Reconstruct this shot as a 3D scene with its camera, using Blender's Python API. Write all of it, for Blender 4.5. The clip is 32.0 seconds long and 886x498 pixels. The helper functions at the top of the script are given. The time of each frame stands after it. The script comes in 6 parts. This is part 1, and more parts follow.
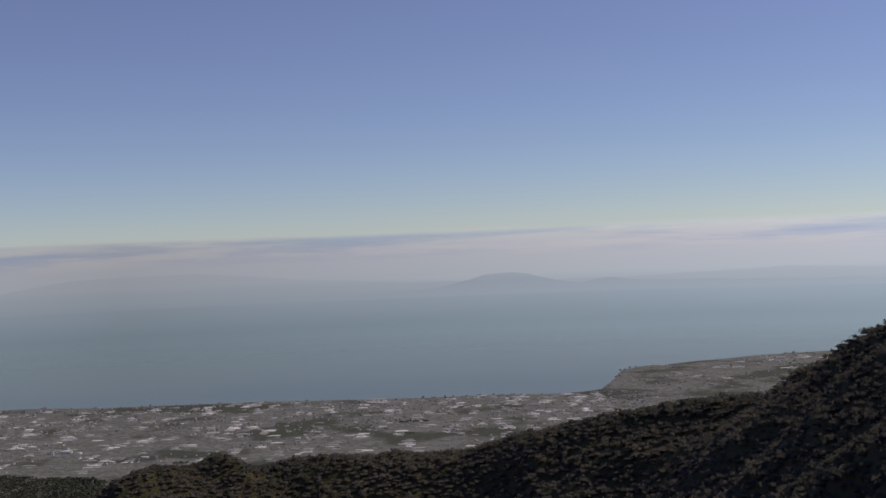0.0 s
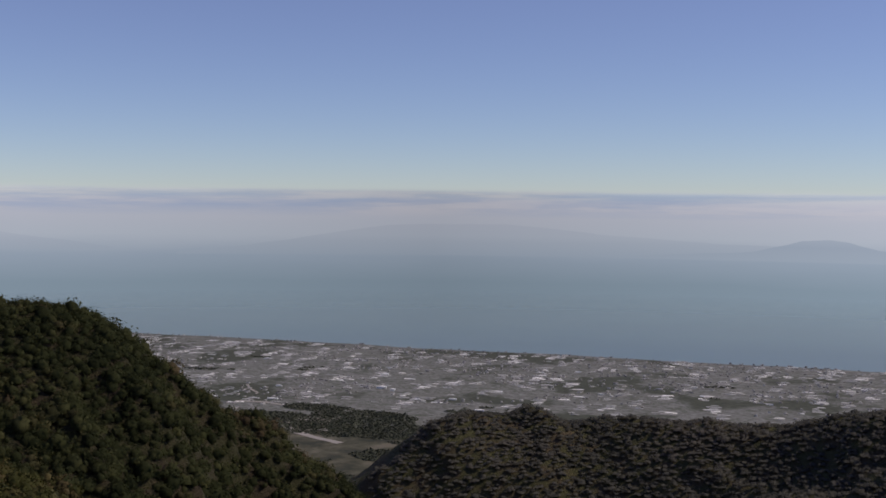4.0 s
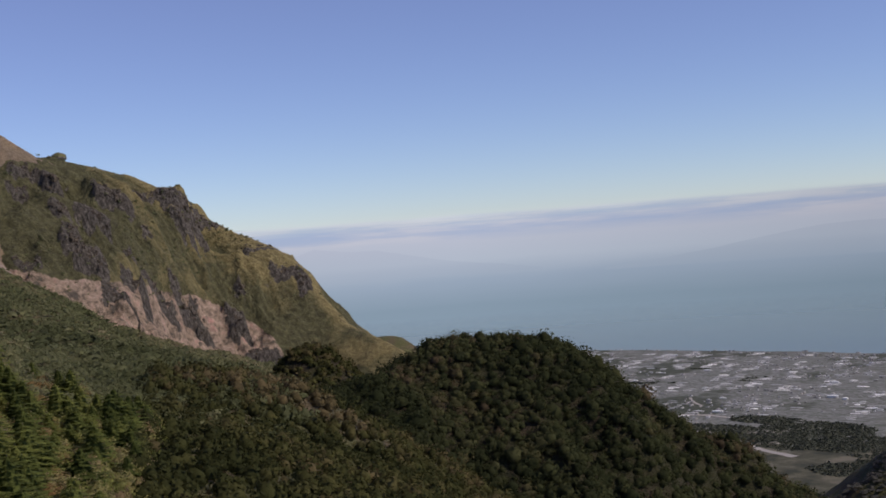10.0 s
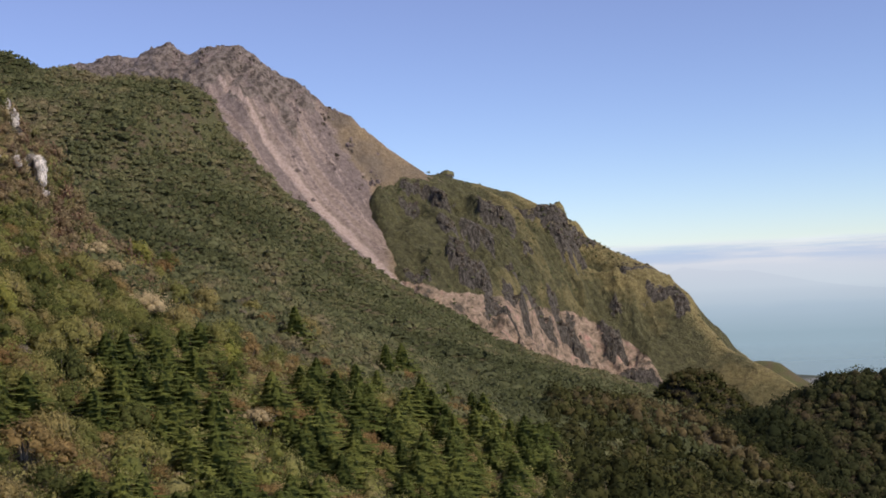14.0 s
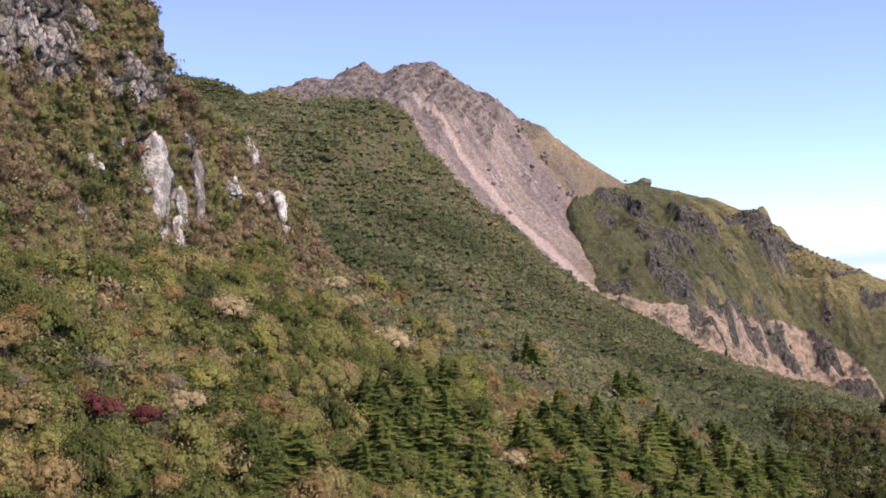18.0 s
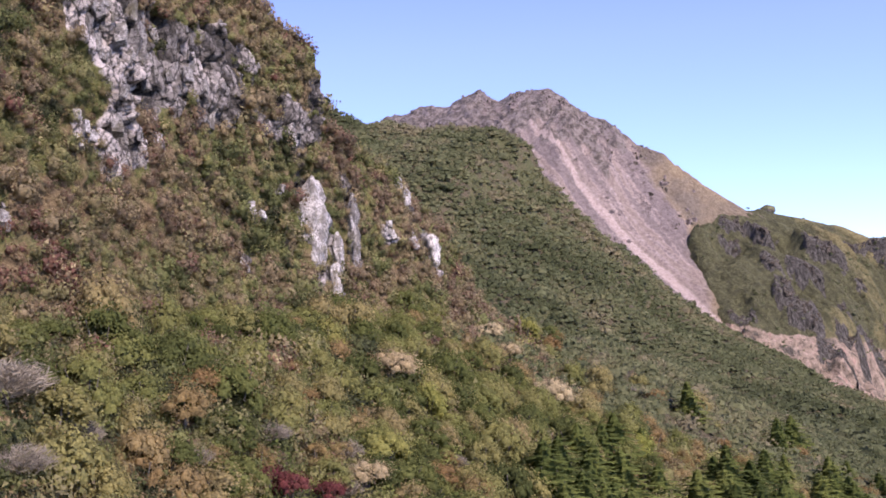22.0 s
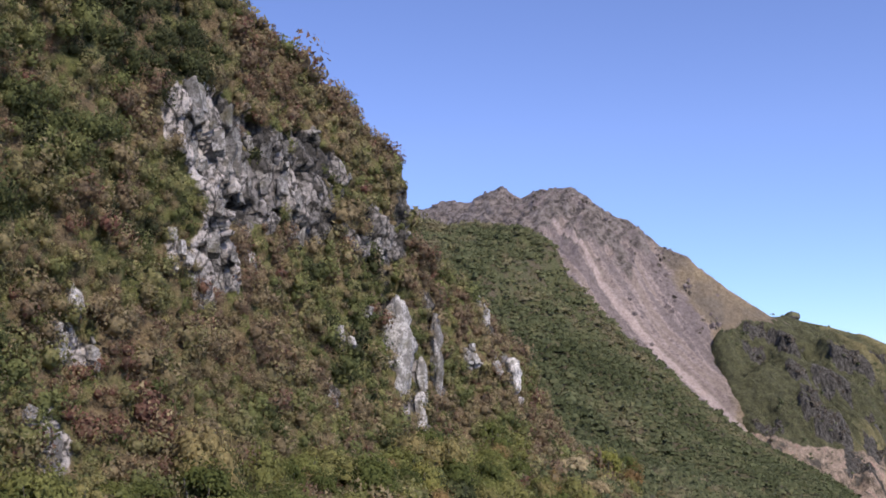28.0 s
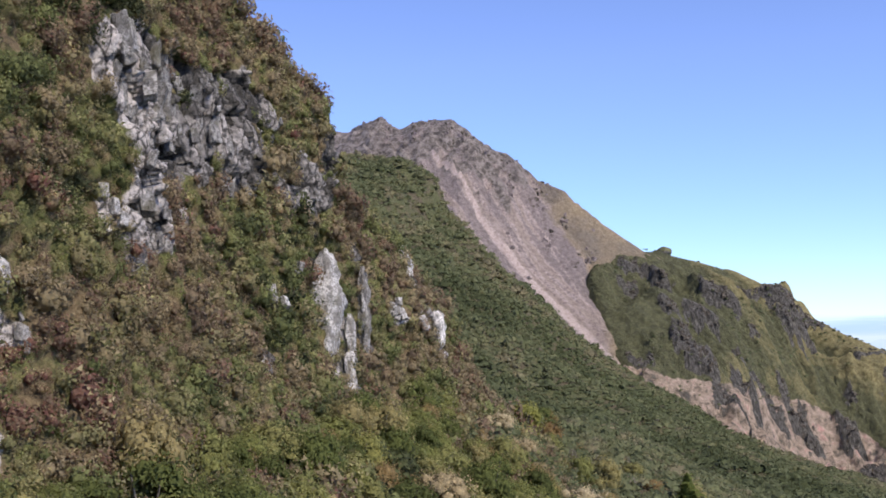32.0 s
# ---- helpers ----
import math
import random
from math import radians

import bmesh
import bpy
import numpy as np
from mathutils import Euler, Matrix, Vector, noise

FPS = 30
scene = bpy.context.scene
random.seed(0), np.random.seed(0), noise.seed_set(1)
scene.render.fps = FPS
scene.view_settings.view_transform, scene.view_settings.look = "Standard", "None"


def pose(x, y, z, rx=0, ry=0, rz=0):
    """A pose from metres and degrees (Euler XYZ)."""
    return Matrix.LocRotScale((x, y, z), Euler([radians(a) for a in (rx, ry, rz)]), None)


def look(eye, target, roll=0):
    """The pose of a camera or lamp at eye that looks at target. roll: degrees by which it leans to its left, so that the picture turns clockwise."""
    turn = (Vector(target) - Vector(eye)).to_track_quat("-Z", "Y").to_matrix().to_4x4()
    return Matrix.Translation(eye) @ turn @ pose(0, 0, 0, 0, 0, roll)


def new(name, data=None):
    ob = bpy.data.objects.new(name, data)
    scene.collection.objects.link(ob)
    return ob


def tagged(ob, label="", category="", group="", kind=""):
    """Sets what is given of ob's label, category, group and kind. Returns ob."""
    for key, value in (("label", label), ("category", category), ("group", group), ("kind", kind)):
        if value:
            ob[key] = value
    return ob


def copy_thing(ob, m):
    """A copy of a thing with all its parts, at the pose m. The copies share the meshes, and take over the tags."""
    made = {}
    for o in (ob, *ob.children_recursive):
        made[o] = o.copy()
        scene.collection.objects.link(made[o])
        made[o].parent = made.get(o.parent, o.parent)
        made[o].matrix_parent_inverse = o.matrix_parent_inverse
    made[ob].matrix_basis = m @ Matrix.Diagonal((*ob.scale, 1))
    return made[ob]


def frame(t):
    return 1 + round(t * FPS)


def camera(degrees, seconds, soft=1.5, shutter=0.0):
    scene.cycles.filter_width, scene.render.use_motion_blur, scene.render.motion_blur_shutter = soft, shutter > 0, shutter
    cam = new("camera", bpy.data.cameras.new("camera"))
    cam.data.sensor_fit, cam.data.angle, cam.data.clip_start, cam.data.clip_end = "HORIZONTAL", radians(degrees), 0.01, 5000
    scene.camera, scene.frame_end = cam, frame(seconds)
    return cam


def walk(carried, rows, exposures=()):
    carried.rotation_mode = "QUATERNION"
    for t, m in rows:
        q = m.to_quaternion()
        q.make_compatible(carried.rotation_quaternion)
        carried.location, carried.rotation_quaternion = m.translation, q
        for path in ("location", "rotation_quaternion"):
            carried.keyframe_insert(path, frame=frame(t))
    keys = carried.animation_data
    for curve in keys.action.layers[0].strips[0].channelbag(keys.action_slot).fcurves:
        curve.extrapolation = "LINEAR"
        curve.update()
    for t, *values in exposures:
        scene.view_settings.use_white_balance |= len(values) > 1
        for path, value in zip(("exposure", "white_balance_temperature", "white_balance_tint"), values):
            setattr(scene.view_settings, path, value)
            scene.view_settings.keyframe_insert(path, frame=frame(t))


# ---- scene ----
# The cabin glides up a straight cable; the eye turns slowly to the left.
ROWS = [
    (0.0, 89.502, 2.207, 2.758),
    (0.5, 88.303, 2.703, 5.980),
    (1.0, 87.248, 3.855, 7.422),
    (1.5, 86.852, 4.443, 8.645),
    (2.0, 86.948, 4.437, 10.221),
    (2.5, 87.032, 3.541, 12.331),
    (3.0, 87.368, 1.883, 14.202),
    (3.5, 87.585, 0.554, 15.928),
    (4.0, 87.489, -0.620, 17.650),
    (4.5, 87.339, -0.325, 19.456),
    (6.5, 86.103, 2.690, 24.183),
    (7.0, 86.438, 1.896, 25.188),
    (7.5, 86.845, 2.039, 27.213),
    (8.0, 86.951, 2.130, 29.503),
    (8.5, 86.971, 3.112, 32.443),
    (9.0, 87.108, 4.044, 35.334),
    (9.5, 87.817, 4.507, 38.100),
    (10.0, 88.683, 4.353, 37.837),
    (10.5, 88.637, 2.817, 38.477),
    (11.0, 88.560, 1.829, 41.312),
    (11.5, 89.222, 2.020, 43.072),
    (12.0, 90.344, 1.299, 44.326),
    (12.5, 91.270, 1.258, 45.839),
    (13.0, 91.757, 0.113, 49.929),
    (13.5, 91.285, 1.048, 52.441),
    (14.0, 90.546, 2.917, 55.565),
    (14.5, 90.722, 3.617, 57.677),
    (16.5, 90.920, 3.585, 60.720),
    (17.0, 90.986, 4.206, 62.547),
    (17.5, 91.088, 4.518, 64.359),
    (18.0, 91.522, 4.201, 64.725),
    (18.5, 92.242, 3.415, 65.805),
    (19.0, 92.055, 3.843, 67.281),
    (19.5, 91.582, 3.989, 68.559),
    (20.0, 91.294, 3.683, 69.145),
    (20.5, 91.875, 3.941, 69.490),
    (21.0, 92.366, 3.944, 69.502),
    (21.5, 92.759, 4.042, 69.688),
    (22.0, 93.125, 3.956, 69.978),
    (22.5, 93.234, 3.575, 70.261),
    (23.0, 92.978, 3.588, 70.759),
    (23.5, 92.590, 3.696, 71.392),
    (24.0, 92.447, 3.742, 71.891),
    (24.5, 92.710, 4.343, 71.881),
    (25.0, 94.669, 3.881, 71.499),
    (25.5, 96.889, 4.008, 70.880),
    (27.5, 98.466, 2.192, 70.481),
    (28.0, 97.580, 2.137, 70.197),
    (28.5, 97.258, 1.978, 70.045),
    (29.0, 97.109, 1.792, 69.932),
    (29.5, 96.848, 1.876, 69.426),
    (30.0, 96.549, 1.754, 68.804),
    (30.5, 96.177, 1.724, 68.125),
    (31.0, 95.814, 1.987, 66.836),
    (31.5, 94.943, 2.169, 65.305),
    (32.0, 93.893, 1.980, 63.833),
]
CABLE = (-2.5337, -0.8921, 0.9524)
LENS = 41.21
EXPOSURES = [(0.0, -0.46, 7900, 15), (2.0, -0.28, 7650, 15), (4.0, -0.31, 7550, 16), (6.5, -0.16, 7400, 16), (9.0, -0.08, 7300, 16), (12.0, -0.18, 7250, 14), (13.0, -0.27, 7300, 12), (14.0, 0.34, 7600, 11), (14.5, 0.62, 7650, 13), (17.0, 0.96, 7400, 16), (19.0, 1.08, 7200, 18), (21.0, 1.24, 6850, 24),
             (22.0, 1.10, 6620, 25), (23.0, 1.18, 6620, 25), (24.5, 1.40, 6500, 27), (25.5, 0.86, 6900, 15), (28.0, 0.62, 6550, 11), (32.0, 0.74, 6480, 9)]
SKY, SUN, SKY_TINT, SKY_LOW = 0.125, 3.1, (0.99, 0.88, 1.07), (0.66, 0.757, 0.945)
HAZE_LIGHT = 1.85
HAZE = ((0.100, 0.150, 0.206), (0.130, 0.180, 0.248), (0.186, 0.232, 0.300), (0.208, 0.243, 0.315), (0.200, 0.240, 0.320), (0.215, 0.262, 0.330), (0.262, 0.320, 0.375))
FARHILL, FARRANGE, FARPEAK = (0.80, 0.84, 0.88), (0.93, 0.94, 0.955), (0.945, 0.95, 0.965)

cam = camera(LENS, 32.0, soft=1.7)
walk(cam, [(t, pose(CABLE[0] * (t - 16), CABLE[1] * (t - 16), 360 + CABLE[2] * (t - 16), rx, ry, rz)) for t, rx, ry, rz in ROWS],
     exposures=EXPOSURES)

# ---- world, sun ----
SUN_AZ, SUN_EL = 70.0, 42.0
world = bpy.data.worlds.new("world")
scene.world = world
world.use_nodes = True
wn, wl = world.node_tree.nodes, world.node_tree.links
wn.clear()
sky = wn.new("ShaderNodeTexSky")
sky.sky_type, sky.sun_disc = "NISHITA", False
sky.sun_elevation, sky.sun_rotation = radians(SUN_EL), radians(SUN_AZ)
sky.altitude, sky.air_density, sky.dust_density, sky.ozone_density = 2600, 1.0, 0.15, 4.0
wbg, wout = wn.new("ShaderNodeBackground"), wn.new("ShaderNodeOutputWorld")
wbg.inputs[1].default_value = SKY
air = wn.new("ShaderNodeMix")
air.data_type, air.blend_type = "RGBA", "MULTIPLY"
air.inputs[0].default_value = 1.0
up = wn.new("ShaderNodeSeparateXYZ")
wl.new(wn.new("ShaderNodeTexCoord").outputs["Generated"], up.inputs[0])
tint = wn.new("ShaderNodeValToRGB")
tint.color_ramp.elements[0].position, tint.color_ramp.elements[1].position = 0.0, 0.22
tint.color_ramp.elements[0].color, tint.color_ramp.elements[1].color = (*SKY_LOW, 1), (*SKY_TINT, 1)
wl.new(up.outputs[2], tint.inputs[0])
wl.new(tint.outputs[0], air.inputs[7])
wl.new(sky.outputs[0], air.inputs[6])
wl.new(air.outputs[2], wbg.inputs[0])
wl.new(wbg.outputs[0], wout.inputs[0])
sun = new("sun", bpy.data.lights.new("sun", "SUN"))
sun.data.energy, sun.data.angle, sun.data.color = SUN, radians(0.53), (1.0, 0.94, 0.85)
to_sun = Vector((math.sin(radians(SUN_AZ)) * math.cos(radians(SUN_EL)), math.cos(radians(SUN_AZ)) * math.cos(radians(SUN_EL)), math.sin(radians(SUN_EL))))
sun.matrix_world = look(to_sun * 900, (0, 0, 0))

# ---- node helpers ----
def socket(nt, target, value):
    if hasattr(value, "is_output"):
        nt.links.new(value, target)
    else:
        target.default_value = value


def place(nt):
    return nt.nodes.new("ShaderNodeTexCoord").outputs["Object"]


def noise_of(nt, scale, detail=5.0, rough=0.6, vec=None, warp=0.0, stretch=None, turn=0.0):
    n = nt.nodes.new("ShaderNodeTexNoise")
    n.inputs["Scale"].default_value, n.inputs["Detail"].default_value = scale, detail
    n.inputs["Roughness"].default_value, n.inputs["Distortion"].default_value = rough, warp
    v = place(nt) if vec is None else vec
    if turn:
        m = nt.nodes.new("ShaderNodeMapping")
        m.inputs["Rotation"].default_value = (0, 0, math.radians(turn))
        nt.links.new(v, m.inputs[0])
        v = m.outputs[0]
    if stretch:
        m = nt.nodes.new("ShaderNodeMapping")
        m.inputs["Scale"].default_value = stretch
        nt.links.new(v, m.inputs[0])
        v = m.outputs[0]
    nt.links.new(v, n.inputs["Vector"])
    return n.outputs["Fac"]


def cells_of(nt, scale, feature="F1", stretch=None, out="Distance"):
    n = nt.nodes.new("ShaderNodeTexVoronoi")
    n.feature = feature
    n.inputs["Scale"].default_value = scale
    v = place(nt)
    if stretch:
        m = nt.nodes.new("ShaderNodeMapping")
        m.inputs["Scale"].default_value = stretch
        nt.links.new(v, m.inputs[0])
        v = m.outputs[0]
    nt.links.new(v, n.inputs["Vector"])
    return n.outputs[out]


def ramp_of(nt, fac, *stops):
    n = nt.nodes.new("ShaderNodeValToRGB")
    while len(n.color_ramp.elements) < len(stops):
        n.color_ramp.elements.new(0.5)
    for e, (at, c) in zip(n.color_ramp.elements, stops):
        e.position = at
        e.color = (*c, 1) if len(c) == 3 else c
    nt.links.new(fac, n.inputs[0])
    return n.outputs[0]


def blend(nt, fac, a, b, mode="MIX"):
    n = nt.nodes.new("ShaderNodeMix")
    n.data_type, n.blend_type = "RGBA", mode
    socket(nt, n.inputs[0], fac)
    socket(nt, n.inputs[6], a if hasattr(a, "is_output") else (*a, 1))
    socket(nt, n.inputs[7], b if hasattr(b, "is_output") else (*b, 1))
    return n.outputs[2]


def sums(nt, op, a, b=0.0):
    n = nt.nodes.new("ShaderNodeMath")
    n.operation = op
    socket(nt, n.inputs[0], a)
    socket(nt, n.inputs[1], b)
    return n.outputs[0]


def attr_of(nt, name):
    n = nt.nodes.new("ShaderNodeAttribute")
    n.attribute_name = name
    return n.outputs["Fac"]


def material(name):
    m = bpy.data.materials.new(name)
    m.use_nodes = True
    nt = m.node_tree
    return m, nt, nt.nodes["Principled BSDF"]


def finish(nt, bsdf, colour, rough=0.9, bump=None, strength=0.5, distance=1.0, spec=0.25):
    socket(nt, bsdf.inputs["Base Color"], colour if hasattr(colour, "is_output") else (*colour, 1))
    socket(nt, bsdf.inputs["Roughness"], rough)
    bsdf.inputs["Specular IOR Level"].default_value = spec
    if bump is not None:
        b = nt.nodes.new("ShaderNodeBump")
        b.inputs["Strength"].default_value, b.inputs["Distance"].default_value = strength, distance
        nt.links.new(bump, b.inputs["Height"])
        nt.links.new(b.outputs[0], bsdf.inputs["Normal"])


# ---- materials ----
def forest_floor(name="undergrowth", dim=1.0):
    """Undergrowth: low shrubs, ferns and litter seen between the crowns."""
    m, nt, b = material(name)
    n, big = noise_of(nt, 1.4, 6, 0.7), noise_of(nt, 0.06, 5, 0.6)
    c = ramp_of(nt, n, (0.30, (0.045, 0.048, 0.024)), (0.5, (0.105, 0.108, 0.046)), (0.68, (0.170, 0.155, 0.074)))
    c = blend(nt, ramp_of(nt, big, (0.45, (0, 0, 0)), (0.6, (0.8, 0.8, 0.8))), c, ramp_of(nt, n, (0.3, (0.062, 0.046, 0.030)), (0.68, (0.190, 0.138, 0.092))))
    # dim darkens the whole colour, to put a slope's shade into it
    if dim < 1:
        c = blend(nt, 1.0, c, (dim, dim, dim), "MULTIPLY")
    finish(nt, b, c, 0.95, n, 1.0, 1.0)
    return m


def dome_rock():
    """Bare lava and scree, grey-pink and streaked down the fall line, broken dark rock above, dry grass and a pale chute."""
    m, nt, b = material("dome_rock")
    big, fine, speck = noise_of(nt, 0.014, 6, 0.6), noise_of(nt, 0.30, 8, 0.8), noise_of(nt, 0.9, 4, 0.7)
    rock = ramp_of(nt, fine, (0.34, (0.150, 0.112, 0.098)), (0.47, (0.340, 0.260, 0.232)), (0.64, (0.520, 0.412, 0.375)))
    streak = sums(nt, "ADD", attr_of(nt, "streak"), sums(nt, "MULTIPLY", sums(nt, "SUBTRACT", fine, 0.5), 0.35))
    rock = blend(nt, ramp_of(nt, streak, (0.36, (0.85, 0.85, 0.85)), (0.56, (0, 0, 0))), rock, ramp_of(nt, fine, (0.35, (0.140, 0.110, 0.104)), (0.65, (0.300, 0.240, 0.228))))
    rock = blend(nt, ramp_of(nt, streak, (0.56, (0, 0, 0)), (0.74, (0.7, 0.7, 0.7))), rock, ramp_of(nt, fine, (0.35, (0.200, 0.150, 0.120)), (0.65, (0.350, 0.270, 0.225))))
    rock = blend(nt, sums(nt, "MULTIPLY", attr_of(nt, "pink"), 0.7), rock, ramp_of(nt, fine, (0.36, (0.150, 0.100, 0.096)), (0.50, (0.330, 0.245, 0.240)), (0.62, (0.470, 0.370, 0.365))))
    crag = sums(nt, "ADD", noise_of(nt, 0.05, 7, 0.7), sums(nt, "MULTIPLY", sums(nt, "SUBTRACT", attr_of(nt, "rocky"), 0.5), 0.34))
    broken = ramp_of(nt, noise_of(nt, 0.16, 7, 0.75), (0.38, (0.042, 0.036, 0.031)), (0.47, (0.135, 0.112, 0.098)), (0.58, (0.300, 0.252, 0.226)))
    rock = blend(nt, ramp_of(nt, crag, (0.50, (0, 0, 0)), (0.60, (0.85, 0.85, 0.85))), rock, broken)
    grass = blend(nt, ramp_of(nt, big, (0.42, (0, 0, 0)), (0.58, (1, 1, 1))), ramp_of(nt, fine, (0.3, (0.165, 0.118, 0.070)), (0.6, (0.365, 0.272, 0.165))), ramp_of(nt, fine, (0.3, (0.105, 0.084, 0.064)), (0.6, (0.230, 0.184, 0.140))))
    g = sums(nt, "ADD", attr_of(nt, "grass"), sums(nt, "MULTIPLY", sums(nt, "SUBTRACT", noise_of(nt, 0.035, 6, 0.65), 0.5), 1.5))
    c = blend(nt, ramp_of(nt, g, (0.42, (0, 0, 0)), (0.66, (0.9, 0.9, 0.9))), rock, grass)
    chute = sums(nt, "ADD", attr_of(nt, "chute"), sums(nt, "MULTIPLY", sums(nt, "SUBTRACT", fine, 0.5), 0.8))
    c = blend(nt, ramp_of(nt, chute, (0.40, (0, 0, 0)), (0.85, (0.85, 0.85, 0.85))), c, ramp_of(nt, fine, (0.35, (0.42, 0.310, 0.275)), (0.6, (0.60, 0.470, 0.420))))
    c = blend(nt, ramp_of(nt, speck, (0.64, (0, 0, 0)), (0.70, (0.6, 0.6, 0.6))), c, (0.09, 0.075, 0.06))
    finish(nt, b, c, 0.95, fine, 0.9, 4.0)
    return m


def shoulder_rock():
    """Grassy crags: dark green grass, yellow dry grass and painted sun on the ribs, dark jointed rock, pink earth on
    the broken scarp.
    """
    m, nt, b = material("shoulder_grass")
    big, fine = noise_of(nt, 0.03, 6, 0.62), noise_of(nt, 0.22, 8, 0.72)
    green = ramp_of(nt, fine, (0.32, (0.062, 0.060, 0.034)), (0.5, (0.110, 0.106, 0.053)), (0.68, (0.180, 0.166, 0.082)))
    dry = ramp_of(nt, fine, (0.32, (0.146, 0.116, 0.054)), (0.5, (0.269, 0.220, 0.099)), (0.68, (0.381, 0.314, 0.152)))
    yellow = sums(nt, "ADD", attr_of(nt, "dry"), sums(nt, "MULTIPLY", sums(nt, "SUBTRACT", big, 0.5), 1.3))
    grass = blend(nt, ramp_of(nt, yellow, (0.32, (0, 0, 0)), (0.72, (1, 1, 1))), green, dry)
    joint = noise_of(nt, 0.42, 7, 0.75, stretch=(1, 1, 0.35))
    rock = ramp_of(nt, joint, (0.36, (0.030, 0.026, 0.022)), (0.50, (0.098, 0.086, 0.074)), (0.64, (0.215, 0.190, 0.165)))
    up = nt.nodes.new("ShaderNodeSeparateXYZ")
    nt.links.new(nt.nodes.new("ShaderNodeNewGeometry").outputs["True Normal"], up.inputs[0])
    rough = sums(nt, "MULTIPLY", sums(nt, "SUBTRACT", noise_of(nt, 0.10, 6, 0.65), 0.5), 1.5)
    bare = sums(nt, "ADD", sums(nt, "ADD", attr_of(nt, "bare"), rough), sums(nt, "MULTIPLY", sums(nt, "SUBTRACT", 0.68, up.outputs[2]), 0.9))
    pink = ramp_of(nt, noise_of(nt, 0.10, 7, 0.7, warp=0.6), (0.38, (0.143, 0.120, 0.096)), (0.46, (0.351, 0.260, 0.190)), (0.56, (0.520, 0.387, 0.294)), (0.66, (0.598, 0.341, 0.276)))
    pink = blend(nt, 1.0, pink, ramp_of(nt, fine, (0.35, (0.65, 0.65, 0.65)), (0.6, (1.12, 1.12, 1.12))), "MULTIPLY")
    s = sums(nt, "ADD", attr_of(nt, "scarp"), sums(nt, "MULTIPLY", sums(nt, "SUBTRACT", noise_of(nt, 0.05, 6, 0.65), 0.5), 1.1))
    c = blend(nt, ramp_of(nt, s, (0.46, (0, 0, 0)), (0.54, (1, 1, 1))), grass, pink)
    c = blend(nt, ramp_of(nt, bare, (0.48, (0, 0, 0)), (0.66, (1, 1, 1))), c, rock)
    finish(nt, b, c, 0.95, sums(nt, "ADD", fine, joint), 1.0, 4.0)
    return m


def crag_rock(name="crag_rock", pale=0.0):
    """Weathered grey lava: mottled, with fine cracks, dark stains and lighter broken faces."""
    m, nt, b = material(name)
    where = nt.nodes.new("ShaderNodeNewGeometry").outputs["Position"]
    fine = noise_of(nt, 3.2, 8, 0.72, where)
    mid = noise_of(nt, 0.9, 6, 0.65, where, stretch=(1, 1, 0.6))
    k = 1 + pale
    c = ramp_of(nt, fine, (0.34, (0.045 * k, 0.041 * k, 0.039 * k)), (0.46, (0.210 * k, 0.192 * k, 0.182 * k)), (0.60, (0.390 * k, 0.360 * k, 0.342 * k)))
    c = blend(nt, ramp_of(nt, mid, (0.49, (0, 0, 0)), (0.58, (0.8, 0.8, 0.8))), c, (0.115 * k, 0.102 * k, 0.092 * k))
    moss = noise_of(nt, 0.35, 5, 0.6, where)
    c = blend(nt, ramp_of(nt, moss, (0.56, (0, 0, 0)), (0.68, (0.55, 0.55, 0.55))), c, (0.150, 0.130, 0.070))
    c = blend(nt, 1.0, c, ramp_of(nt, nt.nodes.new("ShaderNodeObjectInfo").outputs["Random"], (0.0, (0.62, 0.61, 0.60)), (0.5, (1, 1, 1)), (1.0, (1.25, 1.24, 1.22))), "MULTIPLY")
    if pale < -0.3:
        c = blend(nt, 1.0, c, (1.0, 0.90, 0.78), "MULTIPLY")
    finish(nt, b, c, 0.92, sums(nt, "ADD", fine, sums(nt, "MULTIPLY", mid, 1.5)), 1.0, 0.32, 0.15)
    return m


